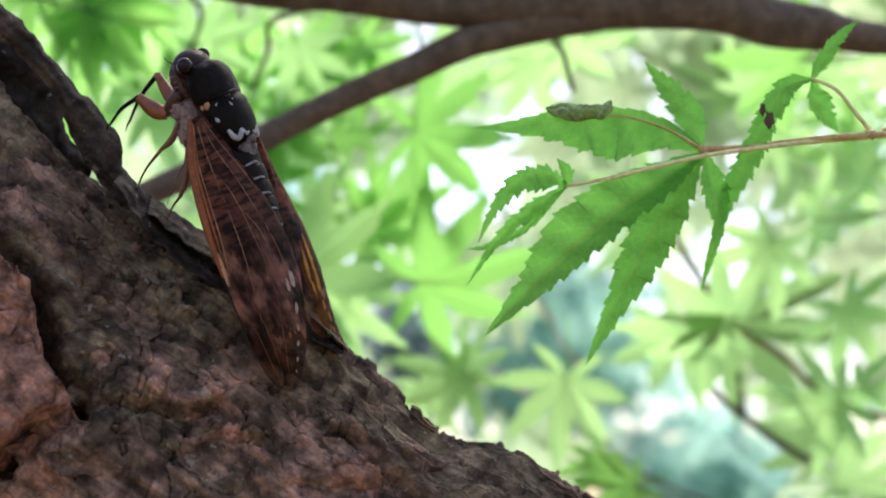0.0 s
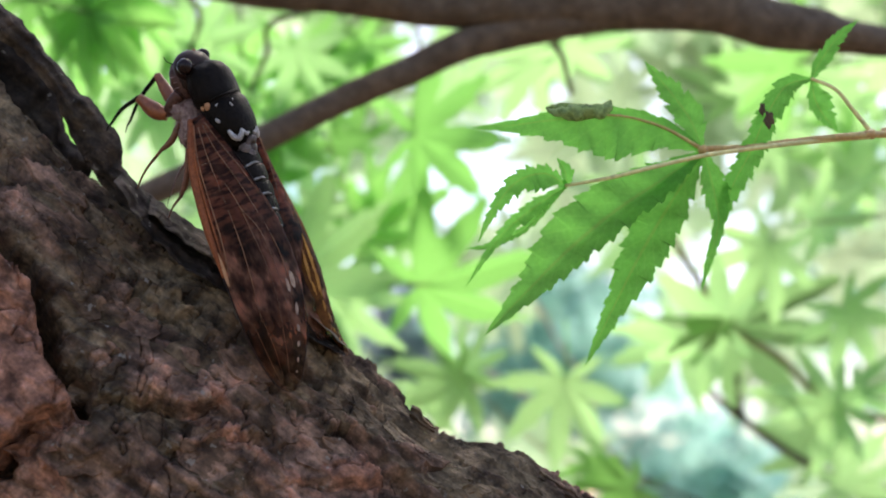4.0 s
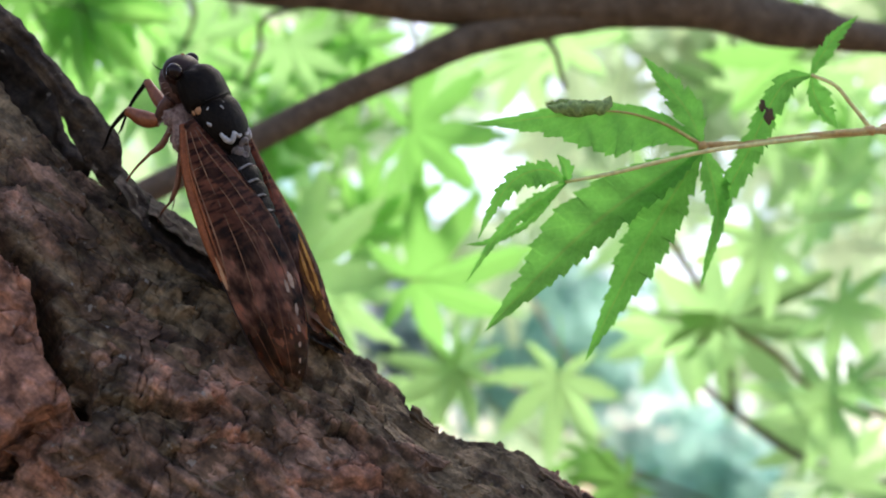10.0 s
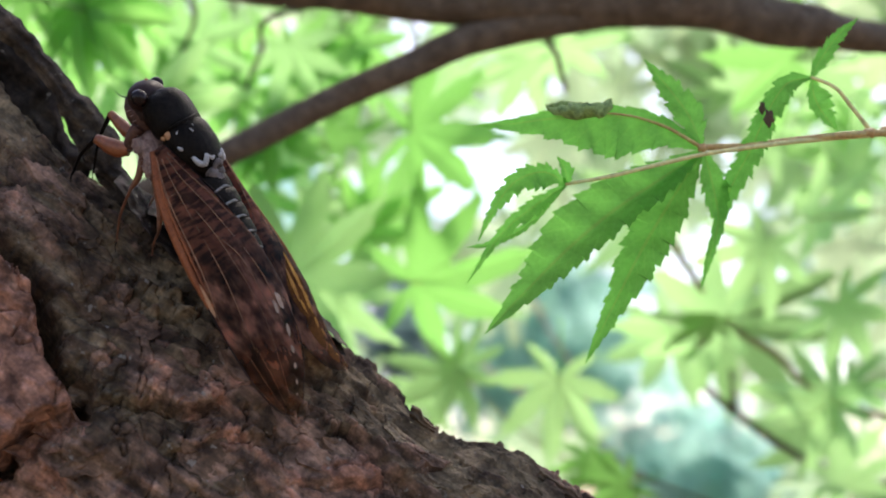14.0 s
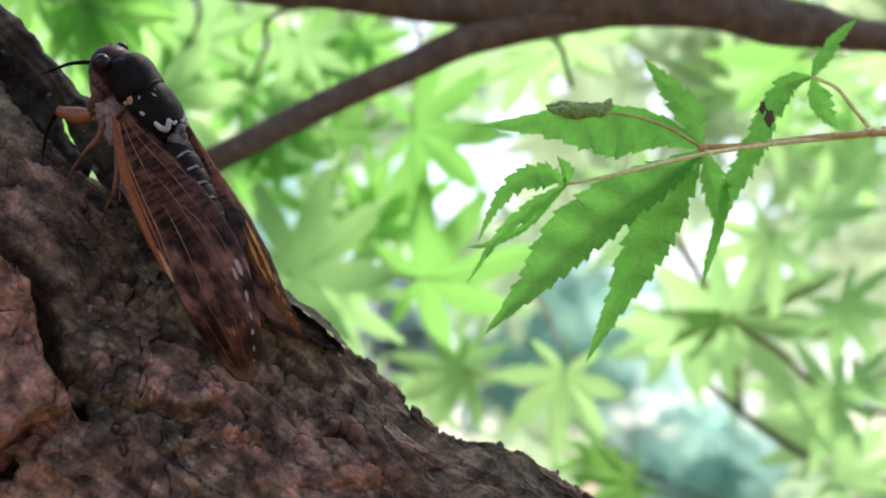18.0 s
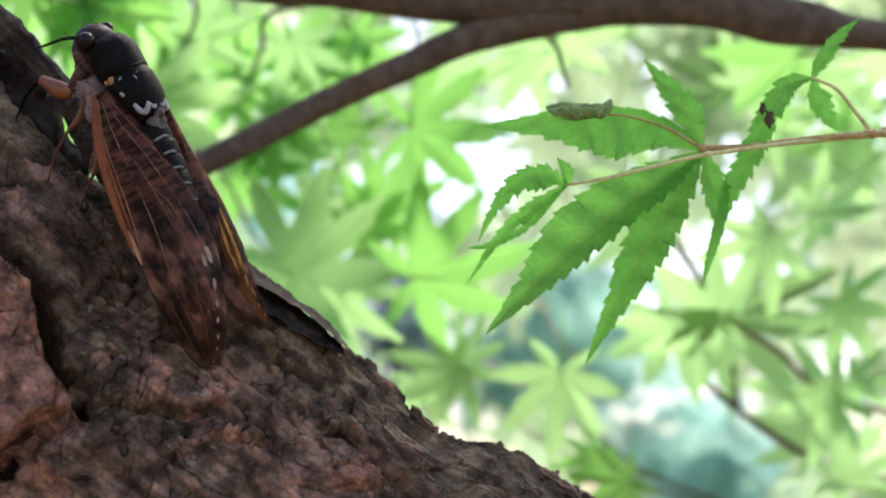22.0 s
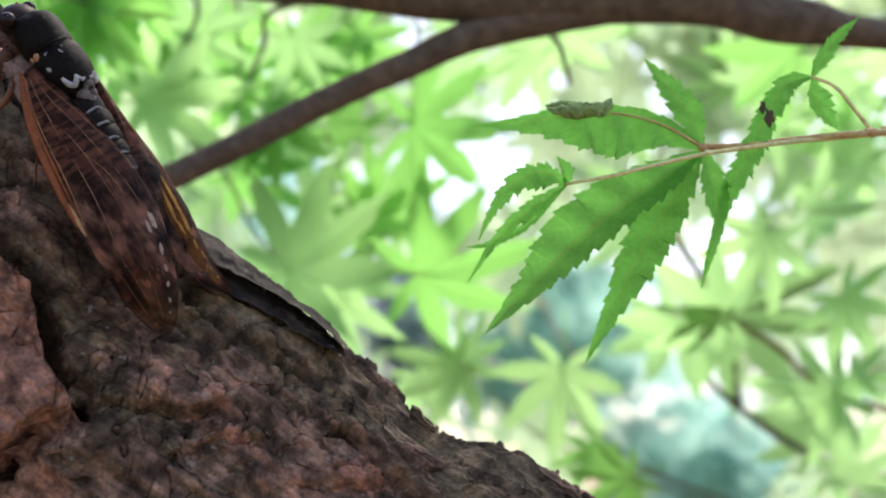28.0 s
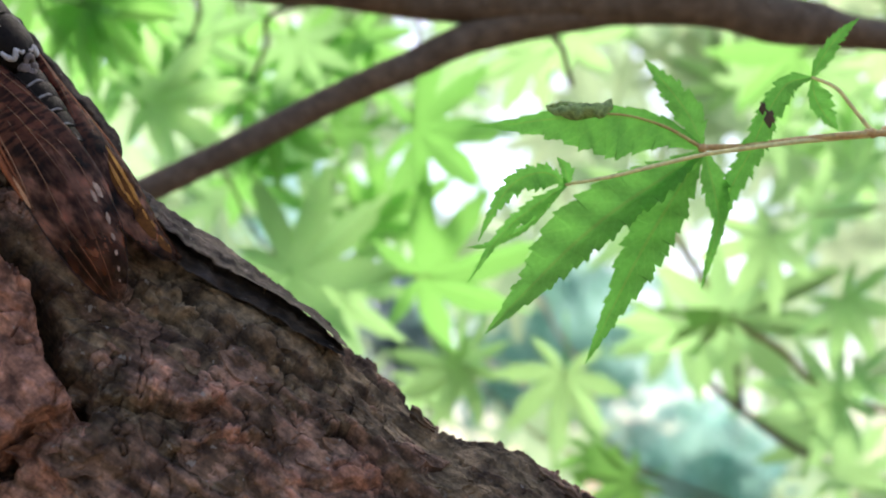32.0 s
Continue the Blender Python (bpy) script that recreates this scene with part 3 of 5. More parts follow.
def bark_plates(parent):
    """Single scales of bark that stand proud of the trunk where the insect climbs, each with its own outline, tilt and thickness."""
    r = random.Random(77)
    first, last = (int(np.argmin(np.hypot(*(RIM_LINE - q).T))) for q in ((-80, 40), (36, -52)))
    rings, sides = 4, 16
    for k in range(190):
        s0, turn0 = r.uniform(first, last), r.uniform(8, 105)
        big = r.random() ** 1.6
        a, b = 1.6 + 4.2 * big, 1.0 + 2.6 * big
        spin = r.uniform(-0.6, 0.6)
        edge = [r.uniform(0.65, 1.2) for _ in range(sides)]
        ds, da = [0.0], [0.0]
        for j in range(1, rings + 1):
            for i in range(sides):
                t, q = 2 * math.pi * i / sides, j / rings * edge[i]
                u, v = a * q * math.cos(t), b * q * math.sin(t)
                ds.append(u * math.cos(spin) - v * math.sin(spin)), da.append(u * math.sin(spin) + v * math.cos(spin))
        ds, da = np.array(ds), np.array(da)
        along, turn = s0 + ds, turn0 + np.degrees(da / 42)
        base = trunk_frame(along, turn)
        lift, plate = bark_relief(base, along, np.radians(turn) * 42)
        flat = np.median(lift) * 0.65 + lift * 0.35 + ds / a * r.uniform(-0.3, 0.3) + da / b * r.uniform(-0.3, 0.3) + r.uniform(0.12, 0.45)
        top = trunk_frame(along, turn, flat)
        skirt = trunk_frame(along[-sides:], turn[-sides:], np.minimum(lift[-sides:], flat[-sides:]) - 0.9)
        verts = np.vstack([top, skirt])
        faces = [[0, 1 + i, 1 + (i + 1) % sides] for i in range(sides)]
        for j in range(rings):
            o, p = 1 + j * sides, 1 + (j + 1) * sides
            faces += [[o + i, p + i, p + (i + 1) % sides, o + (i + 1) % sides] for i in range(sides)]
        part("bark_plate", mesh_of("bark_plate", verts * MM, faces, BARK, False, plate=np.full(len(verts), float(np.mean(plate)) + r.uniform(-0.12, 0.16))), parent)


TRUNK = trunk()
bark_plates(TRUNK)
bark_slab("bark_strip", [(-92, 58), (-78.4, 43.8), (-70.8, 36), (-64.4, 28), (-57.5, 20.5), (-55.8, 13.5), (-50.5, 8.5), (-45, 3), (-40, -4)],
          [(-98, 51), (-84, 41), (-77.2, 36.0), (-72.2, 31.8), (-68.5, 26.5), (-67.0, 22.4), (-65.0, 18.0), (-61.3, 13.0), (-57, 6), (-50.5, -0.5), (-42, -7)], -2.0, 3.2, 101, TRUNK, "dark loose strip of bark standing off the trunk")
# backing slab whose near-black colour stands for the shade behind the strip
bark_slab("bark_strip", [(-97, 52.5), (-84, 43.0), (-76, 36.4), (-70.0, 30.5), (-67.8, 26.2), (-67.3, 22.6), (-66.1, 19.6), (-64.2, 18.0), (-62.0, 15.5)], [(-106, 40), (-92, 30), (-82, 24), (-75, 19), (-71, 16), (-69, 13), (-67, 11), (-63, 8)], 8.0, 2.0, 151, TRUNK, "dark backing of bark under the loose strip, shade put into its colour", SLOT_SHADE)
bark_slab("bark_chip", [(17.2, -38.6), (19.0, -40.2), (21.5, -41.8), (24.2, -44.0)], [(17.0, -41.5), (19.0, -42.6), (21.2, -44.2), (24.0, -45.6)], -2.5, 1.0, 171, TRUNK, "small upturned chip of bark", BARK)
bark_slab("bark_chip", [(-5.4, -27.4), (-4.2, -28.0), (-2.6, -30.2), (-1.4, -31.6)], [(-5.8, -30.0), (-4.6, -30.6), (-3.0, -32.0), (-1.6, -32.8)], -2.5, 0.8, 181, TRUNK, "small upturned chip of bark", BARK)
bark_slab("bark_flake", [(-51.6, 9.1), (-47.4, 6.5), (-38.4, 0.5), (-28.4, -7.2), (-22.0, -11.3), (-18.6, -15.0), (-16.4, -17.6)],
          [(-52.2, 6.3), (-47.4, 2.3), (-43.2, -0.4), (-37.9, -3.7), (-30.9, -7.2), (-23.9, -11.5), (-17.0, -17.6)], -3.0, 1.5, 131, TRUNK, "curled grey flake of bark along the rim", DARK_BARK, -11.0)
# backing added under the flake; its dark colour stands for the slot's shade
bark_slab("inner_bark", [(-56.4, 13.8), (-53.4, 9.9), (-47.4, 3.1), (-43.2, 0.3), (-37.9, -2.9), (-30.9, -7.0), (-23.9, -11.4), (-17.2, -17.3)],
          [(-58.2, 12.0), (-53.4, 4.6), (-49.0, -0.6), (-44.6, -3.9), (-39.1, -7.4), (-31.6, -11.2), (-24.6, -15.2), (-17.4, -19.0)], -6.0, 0.9, 191, TRUNK, "dark backing of bark under the curled flake, shade put into its colour", SLOT_SHADE, -12.0)


# ---- the bough behind ----
def rod(name, pts, radii, material, parent, label="", sides=24, steps=120, rough=0.06, seed=0):
    """A round limb through places (x, z, y): millimetres of the perch's plane and metres behind it; radii in mm."""
    places = [at(x, z, y) for x, z, y in pts]
    v, f = tube([tuple(p) for p in places], [r * MM for r in radii], sides, steps, rough, seed)
    return part(name, mesh_of(name, v, f, material, plate=0.3 + 0.3 * fractal(v / 0.012, 2, seed)), parent, label)


bough = thing("branch", "smooth grey-brown maple bough forking behind the trunk", "branch")
rod("bough", [(-190, 80, 0.10), (-110, 62, 0.115), (-40, 47.6, 0.125), (-18.4, 45.4, 0.13), (0, 43.2, 0.13), (21.6, 43.3, 0.13), (46.6, 43.0, 0.13), (58.6, 40.0, 0.13), (66.6, 38.9, 0.13), (78.4, 37.0, 0.13), (130, 32, 0.13), (200, 22, 0.13), (300, 5, 0.12)],
    [4.6, 5.0, 5.4, 5.5, 6.0, 7.0, 7.0, 7.0, 6.2, 4.3, 4.4, 5.0, 5.5], TWIG_BARK, bough, seed=3, steps=300, rough=0.03)
rod("side_bough", [(36, 43.0, 0.13), (24, 41.0, 0.13), (12, 38.6, 0.13), (3, 36.0, 0.13), (-5, 32.2, 0.13), (-20, 25.6, 0.13), (-38, 16.5, 0.128), (-55, 8.5, 0.125), (-90, -8, 0.11), (-118, -25, 0.06)],
    [4.8, 5.0, 4.9, 4.5, 4.1, 3.9, 3.8, 3.8, 4.0, 4.6], TWIG_BARK, bough, seed=5, steps=200, rough=0.035)


# ---- maple leaves ----
def smooth_one(s):
    return np.clip(s / 0.12, 0, 1)


def leaf_mesh(name, lobes, material, stalk=None):
    """A leaf from its lobes; its stalk, where it has one, is a tube of the same mesh."""
    vs, fs, us, n = [], [], [], 0
    for v, f, u in lobes:
        vs.append(v), us.append(u)
        fs += [[k + n for k in q] for q in f]
        n += len(v)
    if stalk is not None:
        v, f = stalk
        vs.append(v), us.append(np.tile((0.5, 0.0), (len(v), 1)))
        fs += [[k + n for k in q] for q in f]
    return mesh_of(name, np.vstack(vs), fs, material, uv=np.vstack(us))


def toothed_lobe(rib, upper, lower, y=(4, 2, 4), lean=(0.3, 0.3), tooth=2.3, bite=0.36, seed=0, steps=200, across=4):
    """A saw-toothed lobe: rib of places (x, z) in mm from base to tip, the half widths in mm on the rib's two sides at even steps, y in mm behind the perch,
    lean: how far each half is folded towards the eye; tooth: the teeth's length in mm; bite: their depth as a share of the width. Gives vertices, faces, uv."""
    r = random.Random(seed)
    flat = spline(rib, steps)
    s = np.linspace(0, 1, steps)
    deep = np.interp(s, np.linspace(0, 1, len(y)), y)
    p = np.array([at(q[0], q[1], k * MM) for q, k in zip(flat, deep)])
    d = np.gradient(p, axis=0)
    run = np.concatenate([[0], np.cumsum(np.linalg.norm(np.diff(p, axis=0), axis=1))]) / MM
    d /= np.linalg.norm(d, axis=1)[:, None]
    side = np.cross(d, (0, -1, 0))
    side /= np.linalg.norm(side, axis=1)[:, None]
    up = np.cross(side, d)
    up *= np.where(up[:, 1] > 0, -1, 1)[:, None]
    halves = []
    for hand, widths, turn in ((1, upper, lean[0]), (-1, lower, lean[1])):
        w = spline([(float(k),) for k in widths], steps)[:, 0].clip(0.02)
        shift = r.random()
        phase = run / tooth + 0.35 * np.sin(run / tooth * 0.9 + 7 * shift) + shift
        saw, fine = phase % 1.0, (phase * 2.6 + shift) % 1.0
        size = 0.65 + 0.35 * np.sin(np.floor(phase) * 2.4 + 9 * shift)
        depth = np.minimum(bite * w * 1.5, 1.25) * size
        edge = w + depth * (saw ** 1.3 - 0.55) + 0.3 * depth * (fine - 0.5)
        edge = np.maximum(edge * smooth_one(s * 1.5) + w * (1 - smooth_one(s * 1.5)), 0.04) * MM
        tipward = 0.5 * depth * saw ** 2 * MM
        for k in range(1, across + 1):
            f = k / across
            puff = 0.10 * np.sin(run / tooth * 2.6 + 2 * hand + seed) * w * MM * math.sin(math.pi * f)
            halves.append((hand * f, p + side * (hand * edge * f)[:, None] + up * (edge * f * math.tan(turn) + puff)[:, None] + d * (tipward * f ** 2)[:, None]))
    halves.append((0.0, p))
    halves.sort(key=lambda h: h[0])
    v = np.stack([h[1] for h in halves], 1).reshape(-1, 3)
    uv = np.stack([np.repeat(s, len(halves)), np.tile([h[0] for h in halves], steps)], -1)
    return v, grid_faces(steps, len(halves)).tolist(), uv


# the spray that hangs beside the insect
spray = thing("maple_spray", "maple twig with insect-bitten toothed green leaves hanging from a reddish stem", "maple twig")
main_leaf = part("leaf", leaf_mesh("main_leaf", [
    toothed_lobe([(45.9, 17.9), (38.6, 21.9), (30.1, 23.8), (19.6, 23.1), (12.1, 22.1), (5.1, 21.7)], [0.4, 1.6, 1.6, 1.5, 0.9, 0.05], [0.6, 4.6, 8.0, 4.0, 1.4, 0.05], y=(4, 2, 0, 2, 5), lean=(0.15, 0.1), seed=1, tooth=3.1, bite=0.22),
    toothed_lobe([(45.9, 17.9), (43.9, 22.9), (40.6, 27.6), (35.6, 33.5)], [0.3, 2.6, 2.2, 0.05], [0.3, 2.4, 2.2, 0.05], y=(4, 6, 10), lean=(0.3, 0.1), seed=2, tooth=2.4),
    toothed_lobe([(45.9, 17.3), (38.6, 12.3), (30.6, 6.9), (22.6, 0.3), (15.1, -7.1), (7.4, -15.1)], [0.4, 3.8, 6.0, 6.0, 2.6, 0.05], [0.4, 2.6, 3.2, 3.2, 2.0, 0.05], y=(4, 1, -1, -2, -4), lean=(-0.2, 0.9), seed=3, tooth=3.2, bite=0.26),
    toothed_lobe([(45.6, 16.6), (40.8, 9.1), (35.4, 0.1), (30.8, -8.9), (25.2, -20.4)], [0.4, 3.6, 3.8, 2.0, 0.05], [0.4, 3.0, 3.8, 2.2, 0.05], y=(4, 1, 1, 2), lean=(-0.1, 0.7), seed=4, tooth=2.9, bite=0.3),
    toothed_lobe([(46.4, 16.6), (47.8, 11.1), (48.8, 4.9), (47.2, -1.4), (45.6, -7.5)], [0.8, 2.5, 1.3, 0.8, 0.05], [0.8, 2.6, 1.3, 0.8, 0.05], y=(4, 3, 4, 5), lean=(0.5, 0.3), seed=5, tooth=2.2)], LEAF), spray)
side_leaf = part("leaf", leaf_mesh("small_leaf", [
    toothed_lobe([(21.9, 11.5), (17.8, 13.6), (12.8, 11.9), (8.9, 6.9), (6.2, 1.3)], [0.4, 1.4, 1.6, 0.9, 0.05], [0.4, 3.0, 2.2, 0.9, 0.05], y=(0, -3, -4, -2), lean=(0.5, 0.3), seed=11, tooth=1.9, bite=0.5),
    toothed_lobe([(21.9, 11.5), (21.6, 13.9), (20.2, 16.3)], [0.5, 1.4, 0.1], [0.5, 0.9, 0.1], y=(0, -1, -3), lean=(0.6, 0.5), seed=12, tooth=1.5),
    toothed_lobe([(21.8, 11.3), (16.1, 7.5), (10.1, 2.3), (4.0, -6.5)], [0.3, 1.4, 1.0, 0.05], [0.3, 1.6, 0.9, 0.05], y=(0, -2, 0), lean=(0.3, 0.5), seed=13, tooth=2.0, bite=0.4),
    toothed_lobe([(21.6, 11.0), (15.1, 4.3), (8.6, 0.9), (4.0, 0.2)], [0.2, 0.6, 0.6, 0.05], [0.2, 0.7, 0.6, 0.05], y=(0, 1, 1), lean=(0.6, 0.4), seed=14, tooth=1.6, bite=0.5)], LEAF), spray, "small curled maple leaf")
rear_leaf = part("leaf", leaf_mesh("rear_leaf", [
    toothed_lobe([(65.2, 30.3), (60.8, 29.1), (57.2, 23.6), (54.4, 17.3), (51.4, 11.6), (49.2, 5.6), (48.5, 1.1)], [0.3, 1.8, 2.0, 2.0, 2.0, 1.0, 0.05], [0.3, 2.0, 2.2, 2.2, 1.8, 0.9, 0.05], y=(2, 2, 4, 8), lean=(0.35, 0.6), seed=21, tooth=2.0, bite=0.4),
    toothed_lobe([(65.3, 30.3), (66.8, 33.3), (69.8, 37.5), (73.6, 40.9)], [0.3, 1.5, 1.2, 0.05], [0.3, 1.3, 1.0, 0.05], y=(2, 2, 3), lean=(0.3, 0.3), seed=22, tooth=1.7, bite=0.4),
    toothed_lobe([(65.4, 30.1), (65.8, 26.9), (67.6, 23.6), (70.0, 20.9)], [0.3, 1.6, 1.3, 0.05], [0.3, 2.6, 2.0, 0.05], y=(2, 4, 6), lean=(0.3, 0.2), seed=23, tooth=1.6, bite=0.4)], LEAF), spray, "folded maple leaf with brown bites")
rod("stem", [(45.5, 17.9, 0.004), (54, 18.2, 0.0025), (62, 19.3, 0.001), (75.5, 20.4, 0.0), (95, 20.8, 0.01), (130, 20, 0.05), (170, 21, 0.1), (203, 22, 0.128)], [0.62, 0.55, 0.5, 0.62, 0.75, 0.95, 1.1, 1.3], STEM, spray, "reddish-brown stem", 10, 90, 0.07)
rod("leaf_stalk", [(75.5, 20.1, 0.0), (62, 18.9, 0.0), (52, 17.6, -0.001), (45.5, 16.6, -0.002), (36, 14.4, -0.004), (30, 12.9, -0.004), (21.7, 11.4, 0.0)], [0.5, 0.45, 0.42, 0.4, 0.4, 0.38, 0.3], GREEN_TWIG, spray, "", 8, 70, 0.05)
rod("leaf_stalk", [(75.8, 20.9, 0.002), (72.5, 25.0, 0.002), (69.5, 28.5, 0.002), (65.2, 30.4, 0.002)], [0.42, 0.36, 0.34, 0.3], GREEN_TWIG, spray, "", 8, 40, 0.05)
rod("midrib", [(45.9, 17.9, 0.0036), (38.6, 21.9, 0.0018), (30.1, 23.9, -0.0004), (19.6, 23.1, 0.001)], [0.42, 0.26, 0.17, 0.08], STEM, spray, "reddish midrib", 8, 40, 0.05)
for x, z, y, size in ((75.8, 20.5, 0.0, (1.5, 0.9, 0.85)), (78.4, 20.8, 0.002, (0.9, 0.8, 1.0)), (46, 17.8, 0.003, (0.95, 0.7, 0.85))):
    v, f = ball(at(x, z, y), tuple(q * MM for q in size), 12, 16, lambda d: 1 + 0.12 * math.sin(7 * d[0]))
    part("node", mesh_of("node", v, f, STEM), spray, "swollen node of the stem")


def curl():
    """The lobe's rolled, withered margin: a ragged tube with an upturned end and the torn edge over it."""
    def roll(name, places, radii, seed, label=""):
        v, f = tube([tuple(at(x, z, y)) for x, z, y in places], [q * MM for q in radii], 16, 60, 0.45, seed)
        part(name, mesh_of(name, v, f, DRY_LEAF), spray, label)
    roll("rolled_margin", [(18.6, 24.7, 0.0), (22.0, 24.2, -0.002), (25.5, 24.5, -0.002), (28.5, 24.9, -0.002), (29.6, 26.4, -0.001)], [0.4, 1.15, 1.2, 1.0, 0.35], 8, "withered leaf margin rolled into a tube")
    roll("rolled_margin", [(18.2, 25.2, 0.001), (22.5, 25.4, 0.0), (27.4, 24.8, 0.0)], [0.3, 0.7, 0.4], 18)
    for x, z, y, size in ((57.8, 23.2, 0.0005, (0.9, 0.25, 1.5)), (56.6, 25.0, 0.0012, (0.6, 0.25, 1.1))):
        v, f = ball(at(x, z, y), tuple(q * MM for q in size), 10, 14, lambda d: 1 + 0.25 * math.sin(5 * d[2] + 4 * d[0]))
        part("bitten_edge", mesh_of("bitten_edge", v, f, BITTEN), spray, "brown withered edge of a bite")


curl()


def maple_leaf(name, seed, material, fine=12, rings=5):
    """A whole leaf of unit size, one sheet: seven toothed lobes spread from the hub, the middle one along x; it faces z."""
    r = random.Random(seed)
    lobes = [(radians(d + r.uniform(-4, 4)), l * r.uniform(0.9, 1.08), radians(w)) for d, l, w in
             ((-128, 0.42, 25), (-80, 0.74, 27), (-39, 0.95, 27), (0, 1.02, 27), (39, 0.95, 27), (80, 0.74, 27), (128, 0.42, 25))]
    sag = [r.uniform(-0.34, 0.1) for _ in lobes]
    crease = [r.uniform(-0.06, 0.2) for _ in lobes]
    half = np.linspace(0, 1, fine) ** 1.6
    turn = np.unique(np.concatenate([c + e * w * half for c, _, w in lobes for e in (-1, 1)]))
    bend = r.uniform(-0.1, 0.1)
    reach = np.full(len(turn), 0.17)
    own_lobe = np.zeros(len(turn), int)
    for k, (c, l, w) in enumerate(lobes):
        d = np.abs(turn - c) / w
        saw = 1 - 0.16 * ((d ** 0.6 * 7 + k * 0.3) % 1.0) * (d > 0.02)
        size = np.where(d < 1, l * (1 - np.clip(d, 0, 1) ** 0.95) * saw + 0.1, 0)
        own_lobe = np.where(size > reach, k, own_lobe)
        reach = np.maximum(reach, size)
    verts = [(0, 0, 0)]
    for j in range(1, rings + 1):
        q = j / rings
        for t, h, k in zip(turn, reach, own_lobe):
            c, l, w = lobes[k]
            d = q * h
            fold = crease[k] * d * min(1, abs(t - c) / w)
            verts.append((d * math.cos(t + bend * d), d * math.sin(t + bend * d), sag[k] * d * d + fold))
    n = len(turn)
    faces = [[0, 1 + i, 2 + i] for i in range(n - 1)]
    for j in range(rings - 1):
        faces += [[1 + j * n + i, 1 + (j + 1) * n + i, 2 + (j + 1) * n + i, 2 + j * n + i] for i in range(n - 1)]
    v, f = joined([(np.array(verts), faces), tube([(0, 0, -0.01), (-0.25, 0.02, -0.04), (-0.6, 0.0, -0.15)], [0.012, 0.011, 0.013], 5, 8)])
    return mesh_of(name, v, f, material)


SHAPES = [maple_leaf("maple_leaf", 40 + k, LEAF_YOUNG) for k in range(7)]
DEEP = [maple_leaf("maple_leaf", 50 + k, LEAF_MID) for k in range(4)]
rnd = random.Random(12)


def leaf_pose(x, z, y, size, way, tilt=(0, 0)):
    """A leaf's pose: hub over (x, z) mm, y metres behind, size mm in the perch's plane, the middle lobe's way in degrees from the right, leaned by tilt."""
    a = radians(way)
    turn = Matrix(((math.cos(a), -math.sin(a), 0), (0, 0, -1), (math.sin(a), math.cos(a), 0))).to_4x4()
    k = size * MM * (D + y) / D
    return Matrix.Translation(at(x, z, y)) @ turn @ pose(0, 0, 0, tilt[0], tilt[1], 0) @ Matrix.Diagonal((k, k, k, 1))


def leafy_twig(twig, leaves, radii=(1.2, 0.5), material=DARK_TWIG, label="blurred maple twig with bright backlit leaves", group="maple twigs behind the insect", shapes=None):
    """A twig and its leaves: twig of places (x, z, y), leaves of (x, z, y, size, way, tilt a, tilt b)."""
    ob = thing("maple_twig", label, "maple twig", group)
    n = len(twig)
    rod("twig", twig, [radii[0] + (radii[1] - radii[0]) * i / (n - 1) for i in range(n)], material, ob, "", 8, n * 12, 0.1, 7)
    for x, z, y, size, way, a, b in leaves:
        a, b = a + rnd.choice((-1, 1)) * rnd.uniform(4, 26), b + rnd.choice((-1, 1)) * rnd.uniform(4, 24)
        part("leaf", rnd.choice(shapes or SHAPES), ob, "", leaf_pose(x, z, y, size, way, (a, b)))
    return ob


